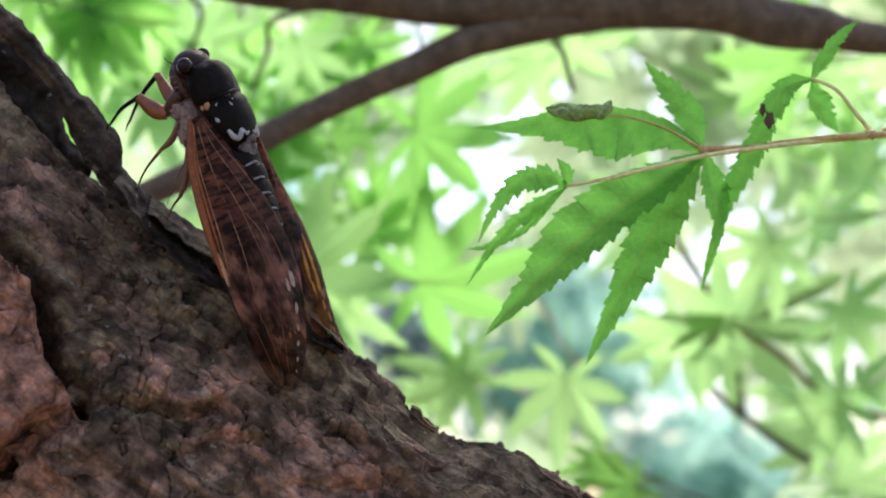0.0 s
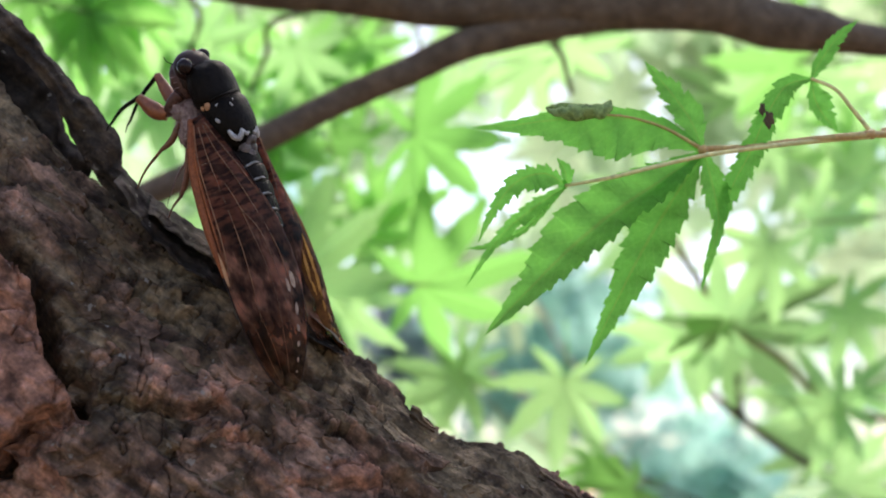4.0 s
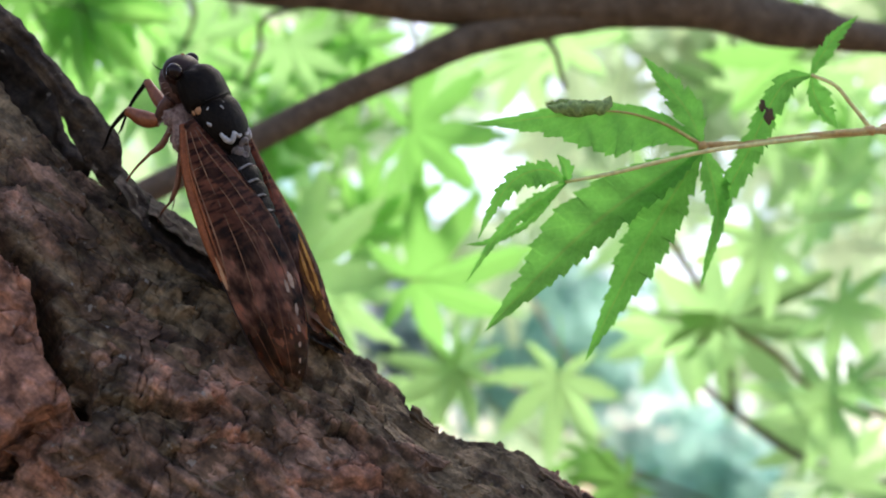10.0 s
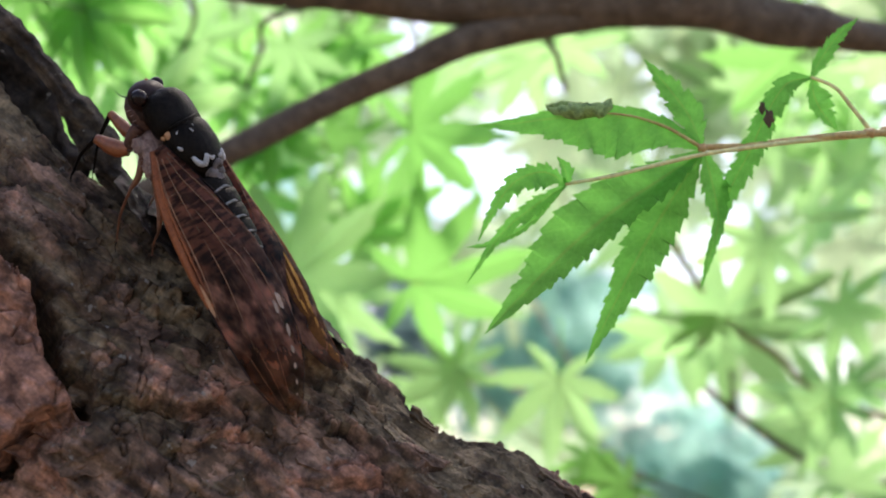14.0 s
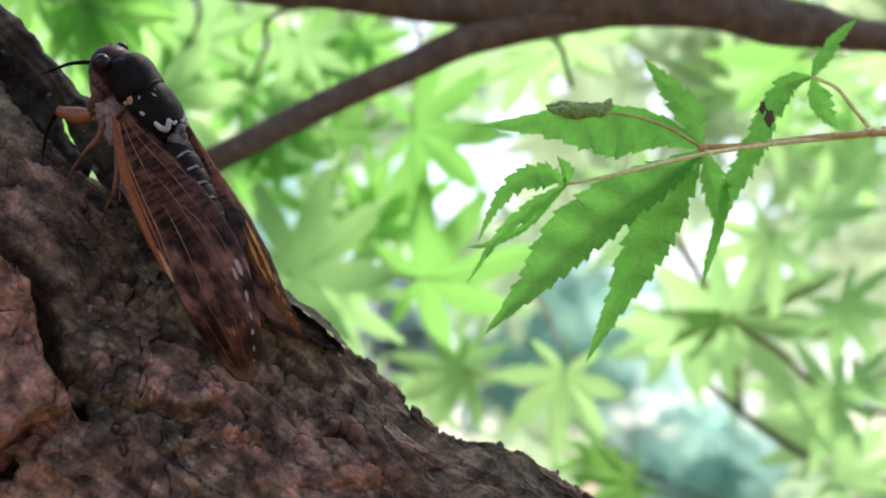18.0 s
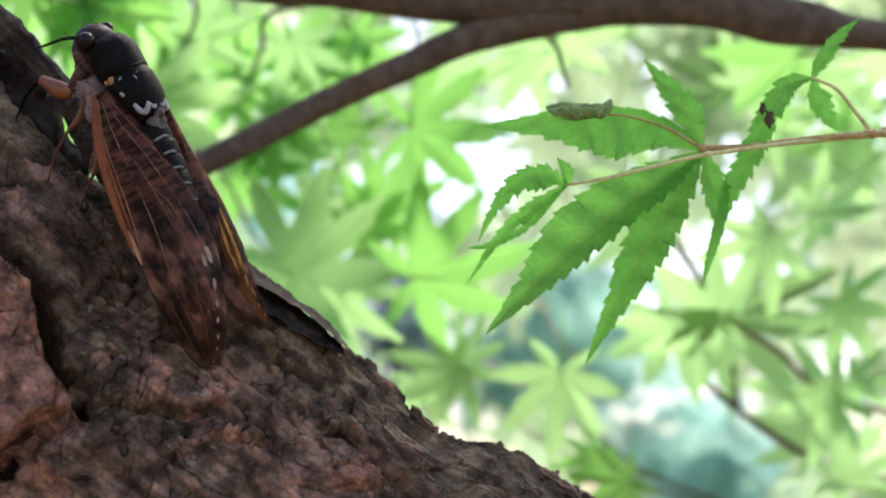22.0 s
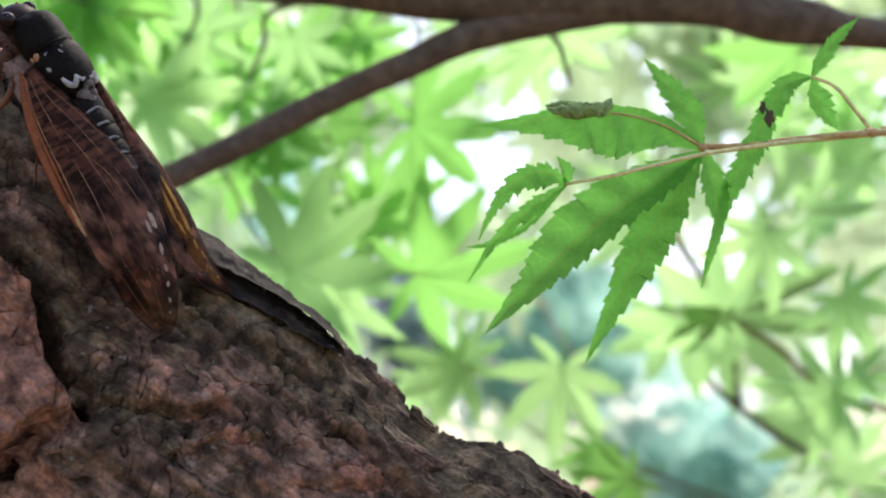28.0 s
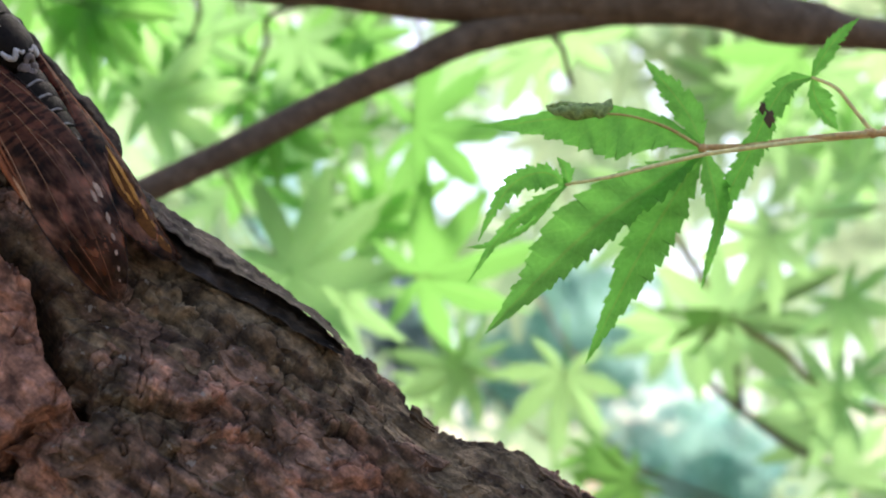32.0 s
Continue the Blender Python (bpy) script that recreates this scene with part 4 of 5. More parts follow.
# twigs whose leaves can be told apart, from the near ones to the far ones
TWIGS = [
    leafy_twig([(150, 34, 0.27), (60, 60, 0.27), (0, 50, 0.27), (-4, 36, 0.26), (-4.9, 20.6, 0.26)], [(-4.9, 20.6, 0.26, 20, 3, 12, 10)], label="maple twig with deep green leaves, shade put into their colour", shapes=DEEP),
    leafy_twig([(40, 46, 0.13), (21, 38.5, 0.16), (21.5, 34, 0.19), (23, 28.0, 0.2)], [(22, 36, 0.24, 14, -20, 20, 20), (17, 34, 0.3, 15, 200, 10, 20)], (1.1, 0.9)),
    leafy_twig([(36, 10, 0.3), (41, 2, 0.3), (46, -6, 0.3), (51, -13, 0.3), (60, -19, 0.3), (70, -27, 0.31), (95, -33, 0.31), (150, -40, 0.3)],
               [(50, -13.6, 0.27, 19, 178, -15, 10), (49, -13.6, 0.26, 12, 176, 66, 0), (51.5, -13.5, 0.36, 22, -4, -18, -12), (70, -27, 0.28, 17, 215, 10, 10), (73, -24, 0.29, 11, -30, 10, -10),
                (58, 1, 0.33, 16, -120, 15, 10)], (1.7, 1.7), OLIVE_TWIG),
    leafy_twig([(160, -10, 0.34), (110, -30, 0.34), (80, -42, 0.34), (64, -37, 0.34), (53, -29.5, 0.34), (47, -24.5, 0.34)], [(66, -36, 0.35, 13, 120, 20, 0), (70, -41, 0.33, 16, 15, 15, 10)], (2.2, 1.6)),
    leafy_twig([(53, -29.5, 0.34), (52.6, -26, 0.34), (52.3, -21.5, 0.34)], [], (1.7, 1.1)),
    leafy_twig([(-3, 47, 0.16), (-29, 41, 0.22), (-31, 35, 0.24), (-34, 28, 0.24)], [(-26, 36, 0.26, 14, -70, 10, 10), (-30, 20, 0.27, 15, -30, 15, 0)], (1.2, 0.8)),
    leafy_twig([(-60, 55, 0.2), (-44, 44, 0.24), (-44.5, 36, 0.25), (-52, 25, 0.25)], [(-52, 25, 0.24, 19, 10, 12, 15), (-50, 38, 0.28, 14, -80, 15, 0), (-44, 36, 0.27, 13, 20, 20, 10)], (1.2, 0.6)),
    leafy_twig([(-52, 25, 0.25), (-39, 13, 0.27), (-33, 2, 0.28), (-26.4, -4.9, 0.28)], [(-26.4, -4.9, 0.24, 24, 32, 22, 10), (-20, -7, 0.29, 18, -45, 15, 10), (-24, 6, 0.3, 17, 10, 10, 20)], (0.9, 0.5)),
    leafy_twig([(90, -56, 0.33), (60, -50, 0.31), (34, -42, 0.3)], [(34, -42, 0.3, 13, 200, 15, 0), (28, -37, 0.32, 9, 240, 20, 10)], (0.9, 0.6), label="maple twig with deep green leaves, shade put into their colour", shapes=DEEP),
    leafy_twig([(-44, 60, 0.3), (-36, 44, 0.29), (-36, 12, 0.28)], [(-36, 12, 0.28, 17, -22, 20, 0), (-30, 22, 0.27, 15, -35, 15, 0)], (0.7, 0.4), label="maple twig with deep green leaves, shade put into their colour", shapes=DEEP),
    leafy_twig([(130, 60, 0.3), (90, 44, 0.3), (63, 33.5, 0.29)], [(63, 33.5, 0.29, 18, 172, 15, 20)], (0.8, 0.5), label="maple twig with deep green leaves, shade put into their colour", shapes=DEEP),
    leafy_twig([(-26.4, -4.9, 0.28), (-15, -4, 0.28), (-3.9, -5.9, 0.26), (14, -3, 0.28)], [(-3.9, -5.9, 0.26, 23, 8, 12, -10), (-10, 5, 0.31, 15, 60, 20, 0)], (0.7, 0.4), OLIVE_TWIG, label="maple twig with deep green leaves, shade put into their colour", shapes=DEEP),
    leafy_twig([(-20, 64, 0.32), (-24, 44, 0.31), (-22, 26, 0.31), (-14, 2, 0.3)], [(-25, 34, 0.3, 14, -20, 10, 0), (-16, 18, 0.31, 13, 125, 10, 10), (-14, 3, 0.3, 15, 25, 10, 0), (-36, 30, 0.31, 13, 60, 10, 0), (-12, 38, 0.32, 12, 200, 10, 0)], (0.7, 0.4), label="maple twig with deep green leaves, shade put into their colour", shapes=DEEP),
    leafy_twig([(-130, 70, 0.22), (-90, 50, 0.22), (-62, 42, 0.2)], [(-72, 46, 0.21, 15, -60, 10, 0), (-55, 45, 0.22, 14, -110, 10, 10), (-60, 47, 0.21, 15, -20, 0, 0), (-57, 33, 0.25, 13, -60, 0, 10), (-47, 31, 0.26, 12, 200, 0, 0), (-66, 40, 0.23, 14, -90, 0, 0), (-67, 24, 0.28, 12, -80, 0, 0), (-62, 42, 0.2, 19, -140, 15, 20), (-63, 42, 0.2, 18, -50, 20, 10)], (0.9, 0.5), label="maple twig with deep green leaves, shade put into their colour", shapes=DEEP),
    leafy_twig([(160, 20, 0.32), (110, 10, 0.32), (66, 5, 0.31)], [(66, 5, 0.31, 16, 10, 15, 10), (71, -10, 0.3, 15, -50, 15, 15), (74, 12, 0.34, 14, 100, 20, 0)], (1.0, 0.5), OLIVE_TWIG),
    leafy_twig([(140, -60, 0.36), (90, -56, 0.36), (40, -42, 0.35), (24, -28, 0.34), (21.6, -22.9, 0.33)], [(21.6, -22.9, 0.33, 18, -97, 8, 8), (42, -15, 0.37, 16, -110, 10, 10)], (1.2, 0.5)),
    leafy_twig([(40, -42, 0.35), (20, -36, 0.35), (3.6, -21.9, 0.33)], [(3.6, -21.9, 0.33, 14, -150, 5, -10), (4, -21, 0.34, 10, 60, 10, 10), (-4, -24, 0.36, 12, -60, 10, 10)], (0.8, 0.5), OLIVE_TWIG),
    leafy_twig([(150, 42, 0.34), (100, 36, 0.33), (63, 33.5, 0.32)], [(74, 22, 0.37, 13, 260, 15, 15), (80, 36, 0.34, 14, -60, 15, 10), (53, 28, 0.36, 14, 40, 10, 0), (71, 30, 0.37, 15, -120, 10, 0), (75, 14, 0.36, 15, 200, 10, 0), (58, 22, 0.38, 13, -30, 10, 0)], (1.1, 0.5)),
    leafy_twig([(10, 62, 0.3), (-10, 46, 0.3), (-24, 32, 0.3), (-34, 26, 0.3)], [(-24, 32, 0.3, 16, 215, 10, 10), (-34, 27, 0.29, 13, 185, 0, 5), (-15, 36, 0.31, 14, -70, 10, 0)], (0.7, 0.4), label="maple twig with deep green leaves, shade put into their colour", shapes=DEEP),
]
for places in ([(17, -9, 0.5), (20.6, -16, 0.5), (24.6, -22, 0.5), (27, -30, 0.5)], [(6, -19, 0.5), (13.6, -25, 0.5), (22, -27.2, 0.5), (30, -27, 0.5)]):
    TWIGS.append(leafy_twig(places, [], (1.3, 1.0), PALE_TWIG, label="pale out-of-focus maple twig without leaves"))
GAPS = ((22, -11, 8), (12, -22, 7), (48, -39, 9), (-5, -13.5, 6), (-7, -24, 4), (50, -3, 5), (-6, 36, 3), (14, 31, 2), (30, -15, 6), (-28, 4, 5), (6, 32, 2), (10, 12, 2), (0, 13, 2), (-25, 14, 2), (66, 20, 1), (70, -21, 4), (36, -32, 5), (62, -41, 3), (27, -34, 5), (57, -7, 3), (4, -31, 4), (40, -22, 3))


def shade_overhang():
    """Leaves added overhead, out of view, between the sun and the perch to shade it."""
    r = random.Random(9)
    ob = thing("maple_twig", "leafy maple twig added out of view to shade the perch", "maple twig", "maple twigs behind the insect")
    middle = TILT.inverted() @ (Vector((0, 0, 1.5)) + sun_way * 0.36)
    v, f = tube([(0.45, 0.13, 0.12), tuple(middle + Vector((0.2, 0.06, 0.06))), tuple(middle + Vector((0, 0, 0.03))), tuple(middle + Vector((-0.16, 0, 0.03)))], [0.003, 0.0025, 0.0018, 0.001], 8, 40, 0.1)
    part("twig", mesh_of("twig", v, f, DARK_TWIG), ob)
    for _ in range(64):
        c = middle + Vector((r.uniform(-0.17, 0.15), r.uniform(-0.04, 0.05), r.uniform(-0.03, 0.11)))
        part("leaf", r.choice(SHAPES), ob, "", Matrix.Translation(c) @ Euler((r.uniform(-0.5, 0.8), r.uniform(-0.5, 0.5), r.uniform(0, 6.3))).to_matrix().to_4x4() @ Matrix.Scale(r.uniform(0.04, 0.055), 4))
    return ob


shade_overhang()


def foliage():
    """The leaves farther off, which run together."""
    r = random.Random(5)
    out = []
    for k, (near, far, count, wide, high) in enumerate(((0.45, 0.6, 40, 100, 52), (0.7, 1.0, 150, 105, 56), (1.2, 2.2, 260, 110, 58), (2.4, 4.5, 480, 115, 62))):
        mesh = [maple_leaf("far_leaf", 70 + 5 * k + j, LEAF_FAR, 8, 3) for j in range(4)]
        verts = [np.array([v.co for v in m.vertices]) for m in mesh]
        faces = [[list(p.vertices) for p in m.polygons] for m in mesh]
        pieces = []
        for _ in range(count):
            y = r.uniform(near, far)
            j = r.randrange(4)
            x, z = r.uniform(-wide, wide), high * (1 - 2 * r.random() ** 1.4)
            if any(math.hypot(x - a, z - b) < c + 3 for a, b, c in GAPS):
                continue
            m = leaf_pose(x, z, y, r.uniform(46, 60) / (D + y) * D * (1.0, 1.25, 1.6, 2.2)[k], r.uniform(0, 360), (r.uniform(-45, 45), r.uniform(-45, 45)))
            p = np.array(m)
            pieces.append((verts[j] @ p[:3, :3].T + p[:3, 3], faces[j]))
        v, f = joined(pieces)
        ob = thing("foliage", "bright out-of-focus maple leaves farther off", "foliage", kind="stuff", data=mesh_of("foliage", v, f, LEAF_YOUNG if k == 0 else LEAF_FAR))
        out.append(ob)
    return out


foliage()


def distant_trees():
    """Crowns some metres off, blue-green with haze put into the colour and one dark, seen through the gaps between the
    leaves.
    """
    r = random.Random(31)
    mesh = maple_leaf("clump", 99, FAR_HAZE, 5, 2)
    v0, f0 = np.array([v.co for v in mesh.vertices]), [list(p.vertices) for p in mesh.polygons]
    for middle, wide, material in (((-45, 5), (16, 11), FAR_HAZE), ((20, -18), (9, 10), FAR_HAZE), ((48, -41), (9, 6), FAR_HAZE), ((90, 0), (16, 11), FAR_HAZE), ((-8, -17), (5, 6), FAR_SHADE)):
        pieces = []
        for _ in range(520 if material == FAR_HAZE else 150):
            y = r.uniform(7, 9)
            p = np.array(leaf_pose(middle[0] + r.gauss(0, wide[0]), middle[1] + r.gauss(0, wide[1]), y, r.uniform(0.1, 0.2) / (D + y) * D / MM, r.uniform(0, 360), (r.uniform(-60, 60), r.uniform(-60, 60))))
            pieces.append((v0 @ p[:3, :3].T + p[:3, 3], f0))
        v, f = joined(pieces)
        ob = thing("distant_tree", "crown of a tree farther off, haze put into its blue-green colour" if material == FAR_HAZE else "crown of a tree farther off, coloured dark grey-blue for the shade in the gaps", "tree", "distant trees")
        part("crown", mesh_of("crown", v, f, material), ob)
        top = TILT @ at(middle[0], middle[1], 8.0)
        v, f = tube([tuple(TILT.inverted() @ Vector(q)) for q in ((top.x, top.y + 0.3, -0.1), (top.x + 0.05, top.y + 0.25, top.z * 0.5), (top.x, top.y, top.z + 0.2))], [0.09, 0.07, 0.04], 10, 20, 0.1)
        part("trunk", mesh_of("trunk", v, f, TWIG_BARK, plate=np.full(len(v), 0.2)), ob)


distant_trees()


def bearing_tree():
    """The maple to which the twigs and leaves behind belong: its trunk stands aside, its limbs reach over."""
    ob = thing("maple_tree", "slender maple whose limbs bear the leaves behind the perch", "tree")
    base = Vector((0.95, 1.0, 0))
    inverse = TILT.inverted()

    def limb(name, pts, radii):
        v, f = tube([tuple(inverse @ Vector(p)) for p in pts], radii, 14, 40, 0.06, 5)
        part(name, mesh_of(name, v, f, TWIG_BARK, plate=0.3 + 0.3 * fractal(v / 0.05, 2, 4)), ob)

    limb("trunk", [(0.95, 1.0, -0.1), (0.93, 0.98, 0.8), (0.98, 1.0, 1.8), (0.92, 1.05, 3.0)], [0.07, 0.06, 0.05, 0.03])
    for tip, bend, height in (((0.45, 0.13, 1.52), (0.7, 0.5, 1.5), 1.3), ((0.36, 0.3, 1.66), (0.62, 0.6, 1.6), 1.4), ((0.4, 0.36, 1.44), (0.6, 0.6, 1.35), 1.1),
                              ((-0.3, 0.62, 1.98), (0.4, 0.75, 1.95), 1.8), ((-0.5, 0.9, 2.15), (0.3, 1.0, 2.1), 2.0), ((-0.8, 1.7, 2.75), (0.2, 1.4, 2.5), 2.3), ((-1.2, 3.4, 3.9), (0.0, 2.2, 3.2), 2.7)):
        limb("limb", [(0.95, 1.0, height), bend, tip], [0.022, 0.014, 0.006])


bearing_tree()


# ---- ground and distance ----
def ground():
    n = 60
    g = np.sign(np.linspace(-1, 1, n)) * np.abs(np.linspace(-1, 1, n)) ** 3 * 400
    x, y = np.meshgrid(g, g, indexing="ij")
    p = np.stack([x.ravel(), y.ravel(), np.zeros(x.size)], -1)
    p[:, 2] = 0.05 * fractal(p / 2.0, 3, 5) - 0.02
    thing("ground", "bare soil with leaf litter and thin grass", "ground", kind="structure", place=Matrix(), data=mesh_of("ground", p, grid_faces(n, n), SOIL))


ground()


# ---- the insect ----
CM = 0.94 * MM      # the insect's own drawing unit
ROLL = 30


def own(u, w, y):
    """A place of the insect from how it shows: u across and w along its length in the perch's plane, y to its far side."""
    return ((u - math.sin(radians(ROLL)) * y) / math.cos(radians(ROLL)), y, w)


def scaled(piece):
    v, f = piece
    return np.asarray(v) * CM, f


insect = thing("cicada", "large brown cicada with folded mottled wings climbing the bark", "cicada")


def body_part(name, pieces, material, label="", parent=None):
    v, f = joined([scaled(p) for p in pieces])
    return part(name, mesh_of(name, v, f, material), parent or insect, label)


head = body_part("head", [ball((-1.0, 0, 12.3), (2.9, 4.3, 2.9), 20, 28, lambda d: 1 + 0.12 * d[2] - 0.1 * abs(d[1]) ** 3),
                          ball((-2.6, 0, 10.6), (2.3, 2.7, 3.4), 16, 22, lambda d: 1 + 0.04 * math.sin(d[2] * 16))], BROWN, "dark brown head with ridged face")
for side in (-1, 1):
    eye = body_part("eye", [ball((0.9 if side < 0 else -0.1, side * (4.5 if side < 0 else 2.7), 12.0 if side < 0 else 14.2), (1.45, 1.4, 1.5) if side < 0 else (1.35, 1.2, 1.25), 18, 24)], EYE, "glossy dark compound eye", head)
    body_part("antenna", [tube([(-2.6, side * 2.6, 13.8), (-3.6, side * 2.9, 14.8), (-3.8, side * 3.1, 16.0)], [0.15, 0.08, 0.03], 6, 10)], BLACK, "", head)
body_part("face", [ball(own(-3.6, 10.6, -0.6), (2.0, 2.5, 4.0), 18, 22, lambda d: 1 + 0.03 * math.sin(d[2] * 22))], RUSSET, "swollen reddish-brown face", head)
for z in (12.2, 11.2, 10.2, 9.2):
    body_part("face_groove", [tube([own(-5.3, z, -2.2), own(-5.0, z - 0.25, -2.9), own(-4.2, z - 0.5, -3.3)], [0.08, 0.13, 0.06], 6, 10)], PALE, "", head)
for y, z in ((0, 15.0), (-0.7, 14.6), (0.7, 14.6)):
    body_part("ocellus", [ball((0.6, y, z), (0.35, 0.35, 0.35), 8, 10)], ORANGE, "small red simple eye", head)
body_part("rostrum", [tube([(-4.0, 0, 8.6), (-4.6, 0, 6.0), (-4.4, 0, 1.5), (-4.2, 0, -2)], [1.1, 0.8, 0.55, 0.3], 10, 20)], BROWN, "sucking beak folded under the body")
pronotum = body_part("pronotum", [ball((1.5, 0, 8.0), (3.75, 4.9, 4.3), 22, 34, lambda d: (1 + 0.09 * max(0, -d[2]) * abs(d[1])) * (1 - 0.05 * math.exp(-((abs(d[1]) - 0.45) / 0.12) ** 2)) * (1 + 0.2 * math.exp(-((d[2] + 0.66) / 0.3) ** 2) + 0.09 * math.exp(-((d[2] - 0.66) / 0.3) ** 2)))], BLACK, "black rounded collar shield")
body_part("collar_margin", [tube([own(*q) for q in ((4.2, 6.3, 3.0), (5.0, 5.4, 0.6), (3.4, 4.9, -2.6), (0.4, 4.8, -4.6))], [0.2, 0.26, 0.26, 0.16], 8, 30)], BLACK, "", pronotum)
shield = body_part("mesonotum", [ball((2.2, 0, 0.5), (4.0, 5.0, 5.8), 24, 34, lambda d: 1 - 0.06 * max(0, -d[2]) + 0.12 * math.exp(-((d[2] - 0.62) / 0.25) ** 2))], BLACK, "glossy black back shield with white marks")


def surface_mark(path, radius, centre=(2.2, 0, 0.5), radii=(4.0, 5.0, 5.8), sink=0.965):
    """A raised powdery mark that follows the shield: path of (turn round the body from the back, height)."""
    pts = []
    for turn, z in path:
        k = math.sqrt(max(0.02, 1 - ((z - centre[2]) / radii[2]) ** 2))
        pts.append((centre[0] + radii[0] * k * math.cos(radians(turn)) * sink, radii[1] * k * math.sin(radians(turn)) * sink, z))
    return tube(pts, [radius * 0.6] + [radius] * (len(pts) - 2) + [radius * 0.6], 8, 24)


for s in (-1, 1):
    body_part("white_mark", [surface_mark([(s * 60, -1.2), (s * 55, -2.4), (s * 44, -3.0), (s * 33, -2.5), (s * 27, -1.6)], 0.5), surface_mark([(s * 26, -1.9), (s * 16, -2.6), (s * 8, -2.4)], 0.34)], POWDER, "white powdery hook-shaped mark", shield)
    body_part("white_mark", [surface_mark([(s * 66, 3.4), (s * 50, 4.3), (s * 34, 4.4), (s * 20, 3.7)], 0.24, sink=1.1), surface_mark([(s * 38, 4.2), (s * 32, 3.2), (s * 28, 2.6)], 0.16, sink=1.06)], POWDER, "", shield)
    body_part("white_mark", [surface_mark([(s * 78, 1.4), (s * 74, 0.9), (s * 70, 0.6)], 0.38)], POWDER, "", shield)
    body_part("orange_mark", [ball((own(-0.3, 3.9, -4.3)[0], s * 4.3, 3.9), (0.75, 0.6, 0.95), 10, 14), ball((own(-1.3, 4.1, -4.3)[0], s * 4.4, 4.1), (0.4, 0.4, 0.5), 8, 12)], CREAM, "cream-orange spot at the wing's root", shield)
body_part("cross_ridge", [surface_mark([(-20, -4.3), (-6, -3.6), (6, -3.6), (20, -4.3)], 0.6, sink=1.04), ball((3.5, -0.9, -4.7), (1.2, 1.2, 1.2)), ball((3.5, 0.9, -4.7), (1.2, 1.2, 1.2)), ball((3.6, 0, -5.8), (0.9, 1.2, 0.9))], DULL, "pale cross-shaped ridge behind the shield", shield)
body_part("underside", [ball((-4.4, 0, 3.0), (3.0, 4.6, 5.8), 18, 24, lambda d: 1 + 0.08 * math.sin(9 * d[2]) * d[1]), ball((-5.0, -3.2, 5.6), (1.5, 1.4, 2.1), 18, 24, lambda d: 1 + 0.1 * math.sin(11 * d[2] + 4 * d[0])), ball((-5.2, -3.4, 1.2), (1.6, 1.5, 2.1), 18, 24, lambda d: 1 + 0.1 * math.sin(10 * d[2] - 5 * d[0])), ball((-4.8, -2.6, -3.0), (1.6, 1.6, 2.3), 18, 24, lambda d: 1 + 0.1 * math.sin(12 * d[2]))], PALE, "pale powdery underside of the thorax")
for k in range(8):
    z, r = -6.6 - 2.9 * k, (4.5, 4.6, 4.5, 4.3, 3.9, 3.3, 2.6, 1.6)[k]
    seg = body_part("abdomen_ring", [tube([(-0.2, 0, z + 1.75), (-0.2, 0, z + 1.2), (-0.2, 0, z), (-0.2, 0, z - 1.3), (-0.2, 0, z - 1.75)], [r * 0.9, r * 0.98, r, r * 0.97, r * 0.86], 30, 12)], BLACK, "dark abdomen ring dusted with white" if k < 4 else "")
    if k < 6:
        body_part("white_band", [surface_mark([(-52, z - 1.6), (-30, z - 1.25 + 0.2 * math.sin(7 * k)), (-6, z - 1.0), (14 + 6 * math.sin(5 * k), z - 1.3)], 0.24, (-0.2, 0, z), (r * 1.0, r * 1.0, 4.0), 1.0)], DUST, "", seg)

def fuzz(name, centre, radii, count, length, where, material, label, seed, parent=None):
    """Short stiff hairs on a rounded body, where where(direction) holds."""
    r = random.Random(seed)
    hairs = []
    while len(hairs) < count:
        d = Vector((r.gauss(0, 1), r.gauss(0, 1), r.gauss(0, 1))).normalized()
        if not where(d):
            continue
        root = Vector(centre) + Vector([a * b for a, b in zip(d, radii)])
        tip = root + (d + Vector((r.uniform(-0.5, 0.5), r.uniform(-0.5, 0.5), r.uniform(-0.9, 0.2)))).normalized() * length * r.uniform(0.5, 1.2)
        hairs.append(tube([tuple(root), tuple((root + tip) / 2 + Vector((0, 0, 0.04))), tuple(tip)], [0.045, 0.035, 0.012], 3, 4, cap=False))
    return tagged(body_part(name, hairs, material, label, parent), kind="stuff")


fuzz("hair", (-4.6, 0, 3.0), (3.1, 4.8, 6.0), 420, 1.1, lambda d: d[0] < 0.3 and d[1] < 0.4, HAIR, "pale silky hairs of the underside", 3)

# folded forewings: the inner margin over the back, the front margin (costa) along the flank
WING_ROWS = ((3, 1.4, -5.6, -1.2, -6.0), (-2, 2.6, -4.4, -1.8, -8.4), (-8, 3.6, -3.3, -2.2, -10.4), (-17, 4.6, -1.2, -2.1, -12.0), (-27, 4.4, -0.5, -2.2, -12.6),
             (-35, 3.6, -2.4, -2.4, -12.4), (-41, 2.6, -4.8, -2.6, -11.2), (-45, 1.0, -6.6, -2.4, -9.8), (-47, -0.6, -8.0, -1.4, -8.5))


